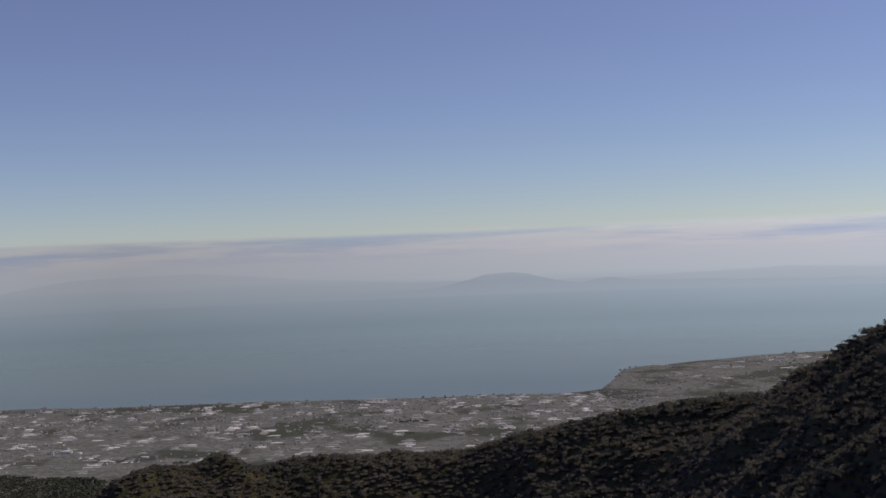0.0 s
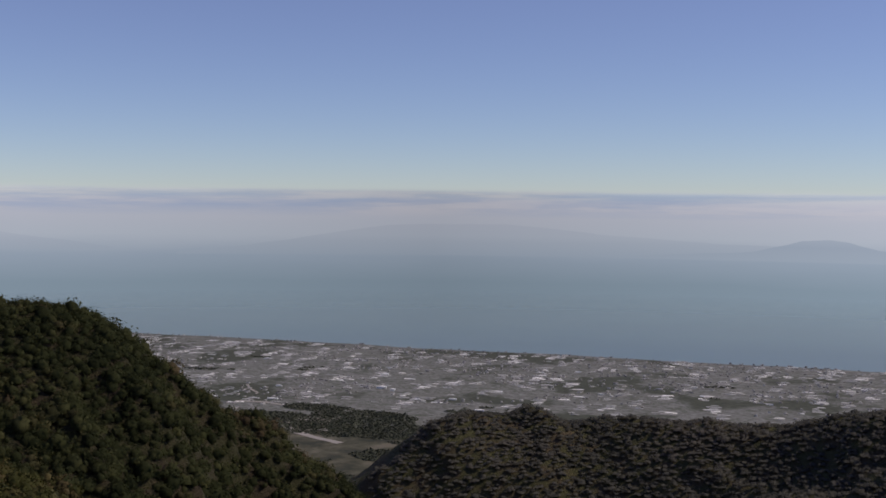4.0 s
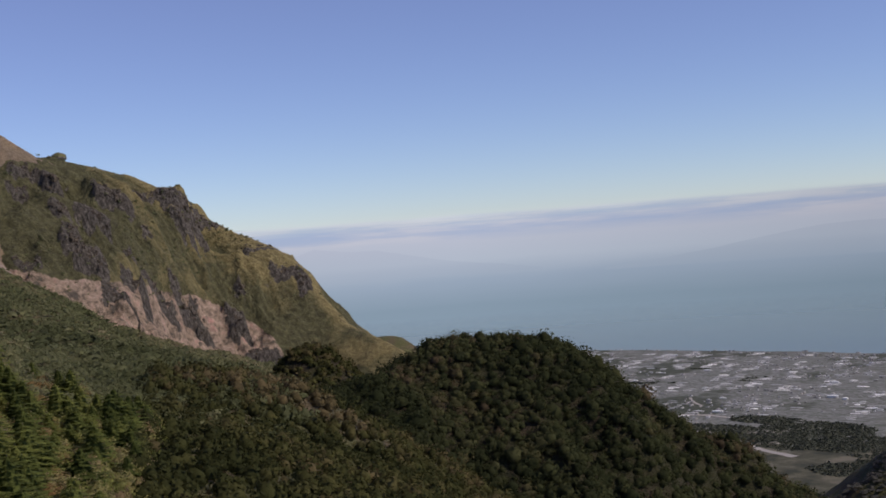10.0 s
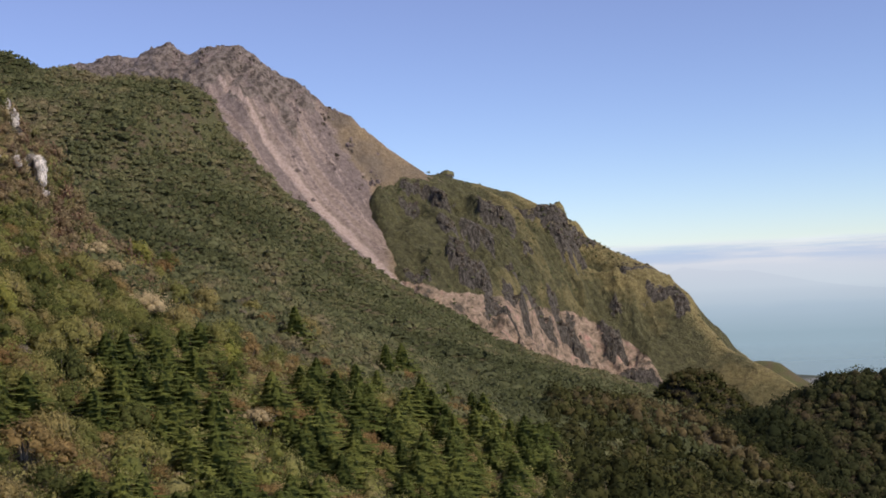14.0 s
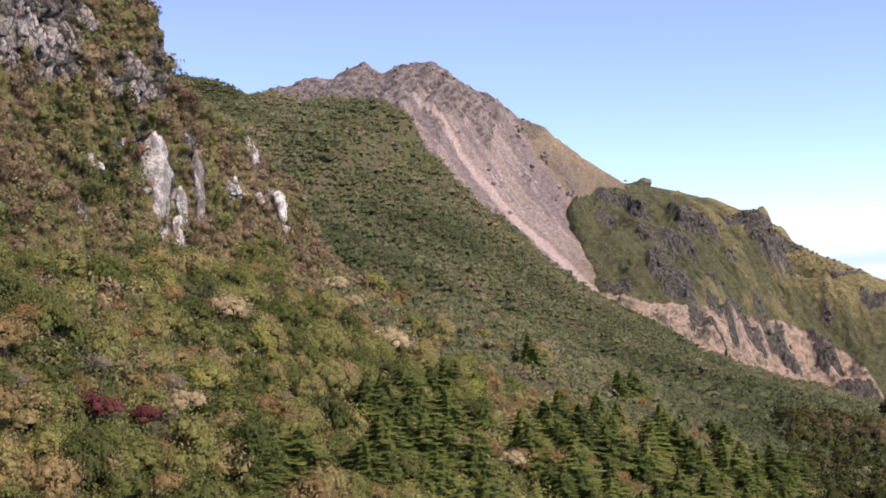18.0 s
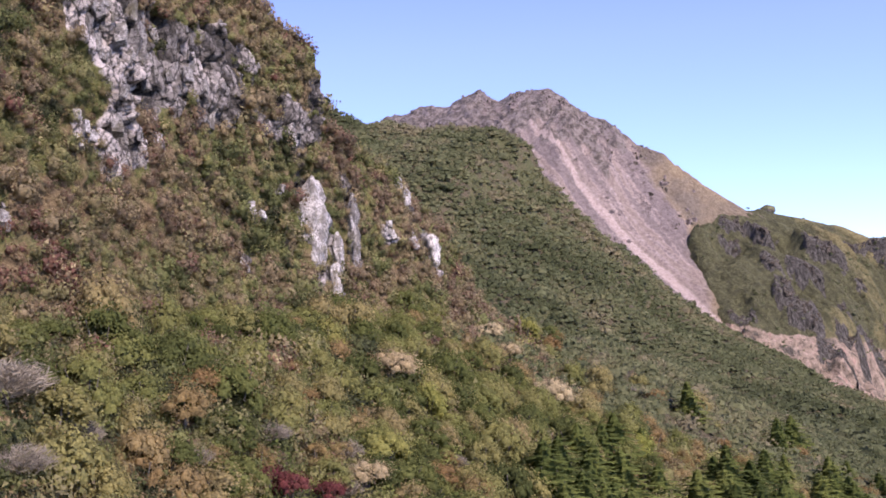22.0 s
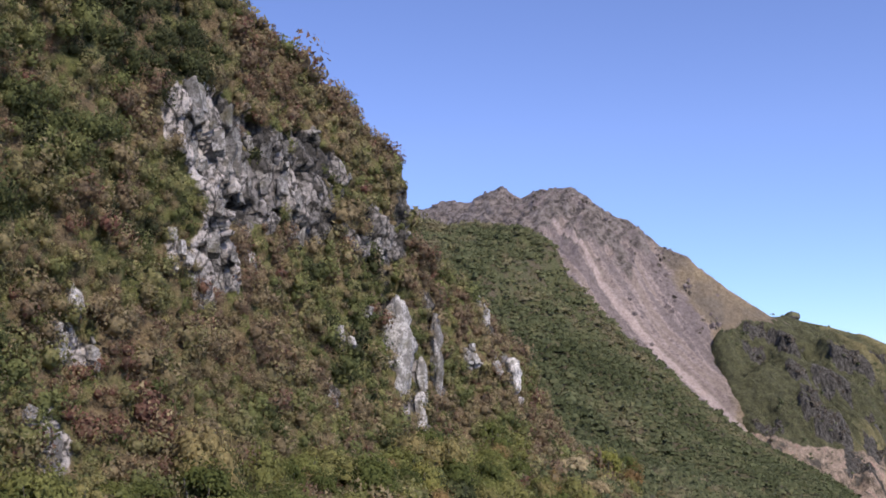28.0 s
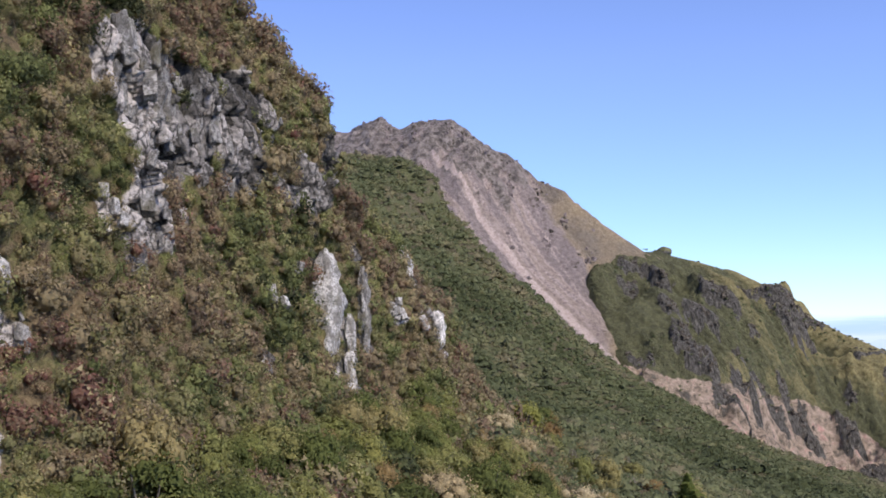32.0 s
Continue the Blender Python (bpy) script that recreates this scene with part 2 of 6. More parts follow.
def crag_ground():
    """The crag between its outcrops: creeping shrubs, moss and brown grass, with bare rock showing in places."""
    m, nt, b = material("crag_growth")
    fine, mid, big = noise_of(nt, 2.0, 7, 0.72), noise_of(nt, 0.32, 5, 0.62), noise_of(nt, 0.10, 5)
    green = ramp_of(nt, fine, (0.32, (0.050, 0.052, 0.020)), (0.5, (0.125, 0.125, 0.042)), (0.68, (0.210, 0.195, 0.072)))
    brown = ramp_of(nt, fine, (0.32, (0.062, 0.044, 0.026)), (0.5, (0.175, 0.122, 0.068)), (0.68, (0.290, 0.215, 0.120)))
    c = blend(nt, ramp_of(nt, mid, (0.42, (0, 0, 0)), (0.56, (1, 1, 1))), green, brown)
    tone = sums(nt, "ADD", attr_of(nt, "tone"), sums(nt, "MULTIPLY", sums(nt, "SUBTRACT", noise_of(nt, 0.7, 6, 0.7), 0.5), 0.9))
    rock = blend(nt, 1.0, ramp_of(nt, tone, (0.25, (0.078, 0.069, 0.063)), (0.5, (0.225, 0.200, 0.188)), (0.8, (0.500, 0.442, 0.418))), ramp_of(nt, fine, (0.38, (0.35, 0.34, 0.33)), (0.48, (1, 1, 1)), (0.62, (1.35, 1.33, 1.31))), "MULTIPLY")
    crack = cells_of(nt, 0.85, "DISTANCE_TO_EDGE", (1, 1, 0.42))
    rock = blend(nt, ramp_of(nt, sums(nt, "ADD", crack, sums(nt, "MULTIPLY", sums(nt, "SUBTRACT", fine, 0.5), 0.25)), (0.02, (0.8, 0.8, 0.8)), (0.09, (0, 0, 0))), rock, (0.035, 0.031, 0.028))
    bare = sums(nt, "ADD", attr_of(nt, "bare"), sums(nt, "MULTIPLY", sums(nt, "SUBTRACT", mid, 0.5), 0.5))
    c = blend(nt, ramp_of(nt, bare, (0.46, (0, 0, 0)), (0.54, (1, 1, 1))), c, rock)
    finish(nt, b, c, 0.92, sums(nt, "ADD", fine, mid), 1.0, 0.5)
    return m


def foliage(name, stops, tint=False, glow=0.22, grey=0.0):
    """Leaves: colour runs over the stops from plant to plant, with a little change from leaf to leaf."""
    m, nt, b = material(name)
    # grey washes the stops out; far and ridge woods carry haze this way
    stops = [(at, tuple((1 - grey) * q + grey * (0.4 * c[0] + 0.4 * c[1] + 0.2 * c[2]) for q in c)) for at, c in stops]
    if tint:
        f = attr_of(nt, "tint")
    else:
        f = nt.nodes.new("ShaderNodeObjectInfo").outputs["Random"]
    isl = nt.nodes.new("ShaderNodeNewGeometry").outputs["Random Per Island"]
    c = ramp_of(nt, f, *stops)
    v = ramp_of(nt, isl, (0.0, (0.74, 0.75, 0.76)), (1.0, (1.27, 1.25, 1.20)))
    c = blend(nt, 1.0, c, v, "MULTIPLY")
    grain = noise_of(nt, 4.5, 5, 0.75)
    c = blend(nt, 1.0, c, ramp_of(nt, grain, (0.30, (0.72, 0.72, 0.72)), (0.5, (1, 1, 1)), (0.68, (1.22, 1.22, 1.2))), "MULTIPLY")
    finish(nt, b, c, 0.85, grain, 0.5, 0.2, 0.03)
    t = nt.nodes.new("ShaderNodeBsdfTranslucent")
    mix = nt.nodes.new("ShaderNodeMixShader")
    mix.inputs[0].default_value = glow
    nt.links.new(c, t.inputs[0])
    nt.links.new(b.outputs[0], mix.inputs[1])
    nt.links.new(t.outputs[0], mix.inputs[2])
    nt.links.new(mix.outputs[0], nt.nodes["Material Output"].inputs[0])
    return m


def bark():
    m, nt, b = material("bark")
    n = noise_of(nt, 6, 6, stretch=(1, 1, 0.2))
    finish(nt, b, ramp_of(nt, n, (0.3, (0.05, 0.04, 0.03)), (0.7, (0.22, 0.19, 0.16))), 0.9, n, 0.6, 0.05)
    return m


def plain_ground():
    """Patchwork of fields, bare earth and woods on the coastal plain."""
    m, nt, b = material("plain_fields")
    cell = cells_of(nt, 0.030, "F1", (1, 2.2, 1), "Color")
    fields = ramp_of(nt, cell, (0.1, (0.108, 0.112, 0.092)), (0.35, (0.156, 0.158, 0.144)), (0.55, (0.096, 0.108, 0.080)), (0.8, (0.205, 0.205, 0.196)))
    small = cells_of(nt, 0.15, "F1", (1, 2.0, 1), "Color")
    fields = blend(nt, 0.62, fields, ramp_of(nt, small, (0.2, (0.078, 0.089, 0.069)), (0.5, (0.157, 0.161, 0.145)), (0.8, (0.280, 0.286, 0.284))))
    wood = noise_of(nt, 0.0045, 6, 0.62)
    c = blend(nt, ramp_of(nt, wood, (0.52, (0, 0, 0)), (0.57, (1, 1, 1))), fields, ramp_of(nt, noise_of(nt, 0.08, 5), (0.35, (0.048, 0.056, 0.042)), (0.65, (0.086, 0.094, 0.068))))
    v = attr_of(nt, "wild")
    scrub = ramp_of(nt, noise_of(nt, 0.02, 7, 0.65), (0.38, (0.040, 0.043, 0.030)), (0.50, (0.082, 0.080, 0.052)), (0.62, (0.150, 0.136, 0.100)))
    c = blend(nt, v, c, scrub)
    finish(nt, b, c, 0.95)
    return m


def sea_water():
    m, nt, b = material("sea_water")
    n = noise_of(nt, 0.05, 6, 0.6)
    big = noise_of(nt, 0.0012, 4, 0.5)
    c = ramp_of(nt, big, (0.35, (0.150, 0.236, 0.250)), (0.65, (0.162, 0.250, 0.262)))
    finish(nt, b, c, 0.3, n, 0.05, 1.0, 0.4)
    # haze over the far water: it turns clear and shows the glowing backdrop
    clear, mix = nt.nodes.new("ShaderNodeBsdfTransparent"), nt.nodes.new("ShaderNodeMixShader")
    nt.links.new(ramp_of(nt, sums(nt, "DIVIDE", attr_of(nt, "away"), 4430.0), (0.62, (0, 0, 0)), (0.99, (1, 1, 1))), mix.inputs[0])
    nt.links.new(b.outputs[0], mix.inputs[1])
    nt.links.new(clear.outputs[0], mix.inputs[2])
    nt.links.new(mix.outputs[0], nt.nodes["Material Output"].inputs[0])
    return m


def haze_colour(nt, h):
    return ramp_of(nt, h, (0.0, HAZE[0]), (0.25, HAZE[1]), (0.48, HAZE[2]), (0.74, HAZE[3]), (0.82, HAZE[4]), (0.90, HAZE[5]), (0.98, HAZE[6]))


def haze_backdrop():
    """Distant haze and cloud bank over the far shore, painted as a glowing ring."""
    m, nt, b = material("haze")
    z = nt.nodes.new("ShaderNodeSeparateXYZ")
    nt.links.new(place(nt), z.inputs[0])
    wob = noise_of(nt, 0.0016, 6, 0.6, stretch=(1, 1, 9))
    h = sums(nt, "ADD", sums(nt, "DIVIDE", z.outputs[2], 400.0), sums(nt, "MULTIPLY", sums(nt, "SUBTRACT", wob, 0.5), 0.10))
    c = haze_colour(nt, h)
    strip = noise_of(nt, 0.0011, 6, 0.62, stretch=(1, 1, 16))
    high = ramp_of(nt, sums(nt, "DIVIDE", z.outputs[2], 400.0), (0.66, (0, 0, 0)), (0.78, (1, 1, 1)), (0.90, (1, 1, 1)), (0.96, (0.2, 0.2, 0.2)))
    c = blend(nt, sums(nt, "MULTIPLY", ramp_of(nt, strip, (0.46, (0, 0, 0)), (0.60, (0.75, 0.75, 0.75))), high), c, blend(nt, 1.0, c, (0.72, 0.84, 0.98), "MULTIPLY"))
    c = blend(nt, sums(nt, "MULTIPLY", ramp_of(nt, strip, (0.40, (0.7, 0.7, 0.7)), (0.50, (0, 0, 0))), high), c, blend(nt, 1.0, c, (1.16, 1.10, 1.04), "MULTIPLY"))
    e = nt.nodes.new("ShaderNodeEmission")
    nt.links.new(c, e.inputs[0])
    # glow raised on the sun's side, and a little at the far left
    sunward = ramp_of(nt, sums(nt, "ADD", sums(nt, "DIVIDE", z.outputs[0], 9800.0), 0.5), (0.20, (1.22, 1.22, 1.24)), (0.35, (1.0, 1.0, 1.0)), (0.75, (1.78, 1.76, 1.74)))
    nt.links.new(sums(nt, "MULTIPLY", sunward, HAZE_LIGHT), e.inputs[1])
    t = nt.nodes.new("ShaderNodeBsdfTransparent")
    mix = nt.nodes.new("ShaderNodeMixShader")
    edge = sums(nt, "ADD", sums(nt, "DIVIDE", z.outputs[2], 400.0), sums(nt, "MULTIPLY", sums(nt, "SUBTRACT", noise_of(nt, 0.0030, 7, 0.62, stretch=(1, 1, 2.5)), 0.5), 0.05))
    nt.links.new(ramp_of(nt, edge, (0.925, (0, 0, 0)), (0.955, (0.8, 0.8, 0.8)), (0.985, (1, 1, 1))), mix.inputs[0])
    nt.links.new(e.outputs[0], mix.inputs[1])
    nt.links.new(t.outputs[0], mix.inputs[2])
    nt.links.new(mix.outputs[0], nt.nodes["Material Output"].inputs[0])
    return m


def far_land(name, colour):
    """Mountains of the far shore, glowing in the haze colour, darker above the foot."""
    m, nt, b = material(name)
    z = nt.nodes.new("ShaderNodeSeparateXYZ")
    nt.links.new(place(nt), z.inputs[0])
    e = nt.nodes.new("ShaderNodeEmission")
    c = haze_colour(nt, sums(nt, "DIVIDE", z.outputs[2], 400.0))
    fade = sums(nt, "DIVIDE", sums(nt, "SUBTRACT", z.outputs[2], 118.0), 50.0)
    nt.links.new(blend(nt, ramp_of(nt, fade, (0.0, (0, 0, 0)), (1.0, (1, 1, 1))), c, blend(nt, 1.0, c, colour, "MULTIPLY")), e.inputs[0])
    # same rise of the glow by bearing as on the backdrop
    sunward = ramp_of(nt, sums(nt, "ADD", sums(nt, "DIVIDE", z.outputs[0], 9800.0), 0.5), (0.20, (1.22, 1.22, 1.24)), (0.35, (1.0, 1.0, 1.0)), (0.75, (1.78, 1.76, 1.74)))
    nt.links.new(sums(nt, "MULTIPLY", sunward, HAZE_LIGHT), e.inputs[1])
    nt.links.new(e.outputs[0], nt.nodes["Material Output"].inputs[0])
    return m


def plain_paint(name, stops, rough=0.6):
    m, nt, b = material(name)
    f = nt.nodes.new("ShaderNodeNewGeometry").outputs["Random Per Island"]
    finish(nt, b, ramp_of(nt, f, *stops), rough)
    return m


# SHADE_FLOOR: the same undergrowth, shade of hill and knoll in its colour
FLOOR, SHADE_FLOOR, DOME, SHOULDER, CRAG, CRAGFACE, GROUND_CRAG = forest_floor("undergrowth", 0.85), forest_floor("shaded_undergrowth", 0.32), dome_rock(), shoulder_rock(), crag_rock("crag_rock", 0.06), crag_rock("pale_rock", 0.75), crag_ground()
# undergrowth once more, dimmed for the shaded ridge
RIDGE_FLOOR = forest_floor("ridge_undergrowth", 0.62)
BARK, PLAIN, SEA = bark(), plain_ground(), sea_water()
FIR = foliage("fir_needles", ((0.0, (0.076, 0.096, 0.030)), (0.5, (0.120, 0.142, 0.042)), (1.0, (0.180, 0.196, 0.058))), glow=0.40)
LEAF = foliage("green_leaves", ((0.0, (0.099, 0.112, 0.043)), (0.28, (0.152, 0.168, 0.058)), (0.56, (0.248, 0.248, 0.090)), (0.78, (0.326, 0.292, 0.124)), (0.92, (0.362, 0.287, 0.147)), (1.0, (0.320, 0.333, 0.088))), glow=0.5)
RUST = foliage("rusty_leaves", ((0.0, (0.265, 0.185, 0.083)), (0.4, (0.332, 0.246, 0.119)), (0.7, (0.289, 0.183, 0.086)), (1.0, (0.382, 0.294, 0.149))), glow=0.5)
RED = foliage("red_leaves", ((0.0, (0.130, 0.040, 0.040)), (1.0, (0.185, 0.070, 0.060))))
STRAW = foliage("straw_leaves", ((0.0, (0.324, 0.242, 0.136)), (1.0, (0.423, 0.339, 0.208))))
TWIG = foliage("grey_twigs", ((0.0, (0.257, 0.215, 0.171)), (1.0, (0.342, 0.290, 0.230))), glow=0.05)
MIXED = foliage("mixed_leaves", ((0.0, (0.092, 0.111, 0.043)), (0.22, (0.161, 0.188, 0.059)), (0.42, (0.250, 0.265, 0.088)), (0.58, (0.306, 0.289, 0.121)), (0.70, (0.303, 0.277, 0.129)), (0.82, (0.336, 0.270, 0.147)), (0.90, (0.275, 0.186, 0.119)), (1.0, (0.489, 0.436, 0.263))), tint=True, glow=0.5)
# greyed leaves: haze before the far slope is part of the colour
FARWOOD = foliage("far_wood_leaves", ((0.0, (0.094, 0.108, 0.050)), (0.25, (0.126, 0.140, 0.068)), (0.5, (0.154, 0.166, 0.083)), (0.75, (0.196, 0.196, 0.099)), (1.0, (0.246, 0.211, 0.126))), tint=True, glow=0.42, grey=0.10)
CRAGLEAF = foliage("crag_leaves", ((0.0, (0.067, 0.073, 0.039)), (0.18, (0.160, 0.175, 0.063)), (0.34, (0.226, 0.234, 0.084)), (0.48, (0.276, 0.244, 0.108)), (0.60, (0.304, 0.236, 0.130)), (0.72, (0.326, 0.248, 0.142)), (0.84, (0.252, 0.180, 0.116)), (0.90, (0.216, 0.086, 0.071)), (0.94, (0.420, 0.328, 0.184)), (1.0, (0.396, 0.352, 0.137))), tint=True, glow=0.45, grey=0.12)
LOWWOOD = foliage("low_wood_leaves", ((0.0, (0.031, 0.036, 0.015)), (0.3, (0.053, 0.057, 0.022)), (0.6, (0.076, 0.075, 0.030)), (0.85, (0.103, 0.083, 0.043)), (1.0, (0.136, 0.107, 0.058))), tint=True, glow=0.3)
# leaf green paled and greyed to stand for haze over the plain
PLAINWOOD = foliage("plain_wood_leaves", ((0.0, (0.066, 0.076, 0.060)), (1.0, (0.108, 0.118, 0.092))), tint=True)
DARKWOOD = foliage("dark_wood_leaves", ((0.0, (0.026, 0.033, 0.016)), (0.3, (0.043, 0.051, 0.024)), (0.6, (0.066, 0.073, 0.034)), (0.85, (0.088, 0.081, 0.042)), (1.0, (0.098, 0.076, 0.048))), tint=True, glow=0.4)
# paler and greyer still, with the haze on the ridge painted in
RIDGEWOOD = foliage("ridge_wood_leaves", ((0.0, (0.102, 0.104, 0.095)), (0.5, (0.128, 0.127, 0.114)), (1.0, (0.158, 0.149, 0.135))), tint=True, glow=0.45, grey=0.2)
WHITEROCK = crag_rock("white_rock", 1.3)
PILLAR = crag_rock("pillar_rock", 0.65)
DARKROCK = crag_rock("dark_crag_rock", -0.55)
WALLS = plain_paint("pale_walls", ((0.0, (0.22, 0.21, 0.20)), (0.6, (0.42, 0.41, 0.40)), (1.0, (0.80, 0.79, 0.78))))
ROOFS = plain_paint("dark_roofs", ((0.0, (0.12, 0.12, 0.125)), (0.6, (0.23, 0.225, 0.22)), (1.0, (0.48, 0.47, 0.46))))
# the near-white stops put sun glints into the colour of some sheets
SHEET = plain_paint("greenhouse_sheet", ((0.0, (0.28, 0.285, 0.28)), (0.62, (0.46, 0.46, 0.455)), (0.84, (0.66, 0.66, 0.65)), (0.90, (0.92, 0.92, 0.91)), (1.0, (0.95, 0.95, 0.94))), 0.8)

# ---- numbers: smooth noise on arrays ----
_rng = np.random.default_rng(7)
LATTICE = _rng.random((64, 64, 64))


def vnoise(x, y, z=0.0):
    x, y, z = np.broadcast_arrays(np.asarray(x, float), np.asarray(y, float), np.asarray(z, float))
    fx, fy, fz = np.floor(x), np.floor(y), np.floor(z)
    i, j, k = fx.astype(int) % 64, fy.astype(int) % 64, fz.astype(int) % 64
    u, v, w = x - fx, y - fy, z - fz
    u, v, w = u * u * (3 - 2 * u), v * v * (3 - 2 * v), w * w * (3 - 2 * w)
    i2, j2, k2 = (i + 1) % 64, (j + 1) % 64, (k + 1) % 64
    a = LATTICE[i, j, k] * (1 - u) + LATTICE[i2, j, k] * u
    b = LATTICE[i, j2, k] * (1 - u) + LATTICE[i2, j2, k] * u
    c = LATTICE[i, j, k2] * (1 - u) + LATTICE[i2, j, k2] * u
    d = LATTICE[i, j2, k2] * (1 - u) + LATTICE[i2, j2, k2] * u
    return (a * (1 - v) + b * v) * (1 - w) + (c * (1 - v) + d * v) * w - 0.5


def fbm(x, y, z=0.0, octaves=5, gain=0.5, ridged=False):
    total, amp, f = 0.0, 1.0, 1.0
    for o in range(octaves):
        n = vnoise(x * f + 13.7 * o, y * f + 5.1 * o, z * f + 9.3 * o)
        total = total + amp * ((0.5 - np.abs(n) * 2) if ridged else n)
        amp, f = amp * gain, f * 2.03
    return total


def mesh_of(name, verts, faces, mat, smooth=False):
    """A mesh from arrays: vertices (n, 3) and faces (m, 3 or 4)."""
    me = bpy.data.meshes.new(name)
    verts, faces = np.asarray(verts, np.float32), np.asarray(faces, np.int32)
    m, k = faces.shape
    me.vertices.add(len(verts))
    me.vertices.foreach_set("co", verts.ravel())
    me.loops.add(m * k)
    me.loops.foreach_set("vertex_index", faces.ravel())
    me.polygons.add(m)
    me.polygons.foreach_set("loop_start", np.arange(0, m * k, k, dtype=np.int32))
    me.update(calc_edges=True)
    me.validate()
    if smooth:
        me.polygons.foreach_set("use_smooth", np.ones(m, bool))
    me.materials.append(mat)
    return me


def outward(v, f, normals):
    """Turns each face so that its front looks the way of its corners' normals."""
    v, f, n = np.asarray(v, float), np.asarray(f), np.asarray(normals, float)
    g = np.cross(v[f[:, 1]] - v[f[:, 0]], v[f[:, 2]] - v[f[:, 0]])
    back = (g * n[f].mean(1)).sum(1) < 0
    return np.where(back[:, None], f[:, ::-1], f)


def soft_normals(me, normals):
    """Leaves take the light as the crown that they belong to."""
    n = np.asarray(normals, np.float32)
    n = n / (np.linalg.norm(n, axis=1)[:, None] + 1e-9)
    me.polygons.foreach_set("use_smooth", np.ones(len(me.polygons), bool))
    c = me.attributes.new("custom_normal", "FLOAT_VECTOR", "POINT")
    c.data.foreach_set("vector", n.ravel())
    me.update()


def value_on(me, name, values):
    a = me.attributes.new(name, "FLOAT", "POINT")
    a.data.foreach_set("value", np.asarray(values, np.float32).ravel())


def grid_faces(rows, cols):
    i = np.arange(rows * cols).reshape(rows, cols)
    return np.stack([i[:-1, :-1], i[:-1, 1:], i[1:, 1:], i[1:, :-1]], -1).reshape(-1, 4)


def part(name, me, parent, label=""):
    ob = new(name, me)
    ob.parent = parent
    return tagged(ob, label)


# ---- the lie of the land ----
# s runs along the mountainside, away from the first eye; d runs out from it towards the valley
E_S, E_D = np.array((-0.773, 0.634)), np.array((0.634, 0.773))


def xy_of(s, d):
    return s * E_S[0] + d * E_D[0], s * E_S[1] + d * E_D[1]


def sd_of(x, y):
    return x * E_S[0] + y * E_S[1], x * E_D[0] + y * E_D[1]


CREST_S = (40, 100, 121, 129.5, 134, 138, 144, 149, 151.6, 153.2, 157, 163, 171, 180, 185, 190, 194, 200, 230, 300, 420)
CREST_Z = (446, 419, 410, 408.7, 408.2, 406.9, 404.8, 403.4, 402.0, 391.2, 390.6, 389.8, 388, 384, 380.5, 373, 364, 360, 356, 349, 330)
FLANK_D = (-150, -110, -90, -84, -82, -80, -79, -78, -75, -70, -63, -56, -36, -17, 0, 65, 100, 200, 400, 600, 800)
FLANK_Z = (468, 450, 437, 428, 410, 398, 382, 374, 367, 363, 358, 352, 338, 326, 317, 291, 272, 212, 105, 25, -25)


def crest_height(s):
    return np.interp(s, CREST_S, CREST_Z)


def near_flank(s, d):
    return np.minimum(np.interp(d, FLANK_D, FLANK_Z), crest_height(s))


def mountainside(s, d):
    """Height of the wooded mountainside, from the crag to the gully under the dome."""
    a = near_flank(s, d)
    b = np.interp(d, (-450, -300, -200, -109, -50, 0, 42, 100, 200, 400, 600, 800), (490, 432, 386, 334, 316, 302, 287, 262, 205, 100, 20, -25))
    c = np.interp(d, (-534, -454, -409, -400, -380, -367, -347, -334, -304, -271, -247, -228, -221, -203, -193, -178, -157, -144, -127, -101, -79, -56, -33, -9, 14, 37, 60, 100, 200, 400, 600, 800),
                  (560, 540, 520, 529, 522, 514.6, 504.6, 504.6, 494.6, 495.5, 496, 482.4, 458, 438.5, 422, 407, 394, 379, 360, 343, 331.6, 319.5, 301.4, 288.3, 279.5, 273.2, 264, 249, 190, 90, 15, -25))
    z = np.where(s < 230, a, np.where(s < 546, a + (b - a) * np.clip((s - 230) / 316, 0, 1), b + (c - b) * np.clip((s - 546) / 269, 0, 1)))
    z = z - np.clip(s - 838, 0, None) * 0.55
    far = np.clip((s - 180) / 150, 0, 1)
    z = z + np.interp(d, (-6, -1.5, 5, 11, 19, 27, 45, 85), (0, 1, 7.5, 9.5, 11, 13, 12, 0)) * np.exp(-((s - 340) / 30) ** 2)
    return z + far * (fbm(s / 60, d / 60) * 9 + fbm(s / 18 + 40, d / 18, octaves=3) * 3)


def ridge(x, y, crest, front, back, soft=6.0):
    """Height under a crest line, given from left to right as the eye sees it; front is the eye's side."""
    total, weight = 0.0, 0.0
    for (x0, y0, z0), (x1, y1, z1) in zip(crest[:-1], crest[1:]):
        dx, dy = x1 - x0, y1 - y0
        k = np.clip(((x - x0) * dx + (y - y0) * dy) / (dx * dx + dy * dy), 0, 1)
        px, py = x - x0 - k * dx, y - y0 - k * dy
        far2 = px * px + py * py
        dist = np.sqrt(far2 + soft * soft) - soft
        side = dx * py - dy * px
        w = 1 / (far2 + 4.0) ** 4
        total, weight = total + w * (z0 + k * (z1 - z0) - dist * np.where(side < 0, front, back)), weight + w
    return total / weight


DOME_CREST = ((-1219, 250, 528), (-1152, 360, 564), (-1120, 386, 571), (-1098, 409, 570), (-1062, 429, 579), (-1048, 443, 567), (-1030, 460, 568), (-1011, 479, 569),
              (-998, 489, 554), (-990, 501, 542), (-969, 524, 523), (-958, 537, 504), (-941, 553, 494), (-925, 565, 476), (-906, 581, 457), (-884, 600, 437))
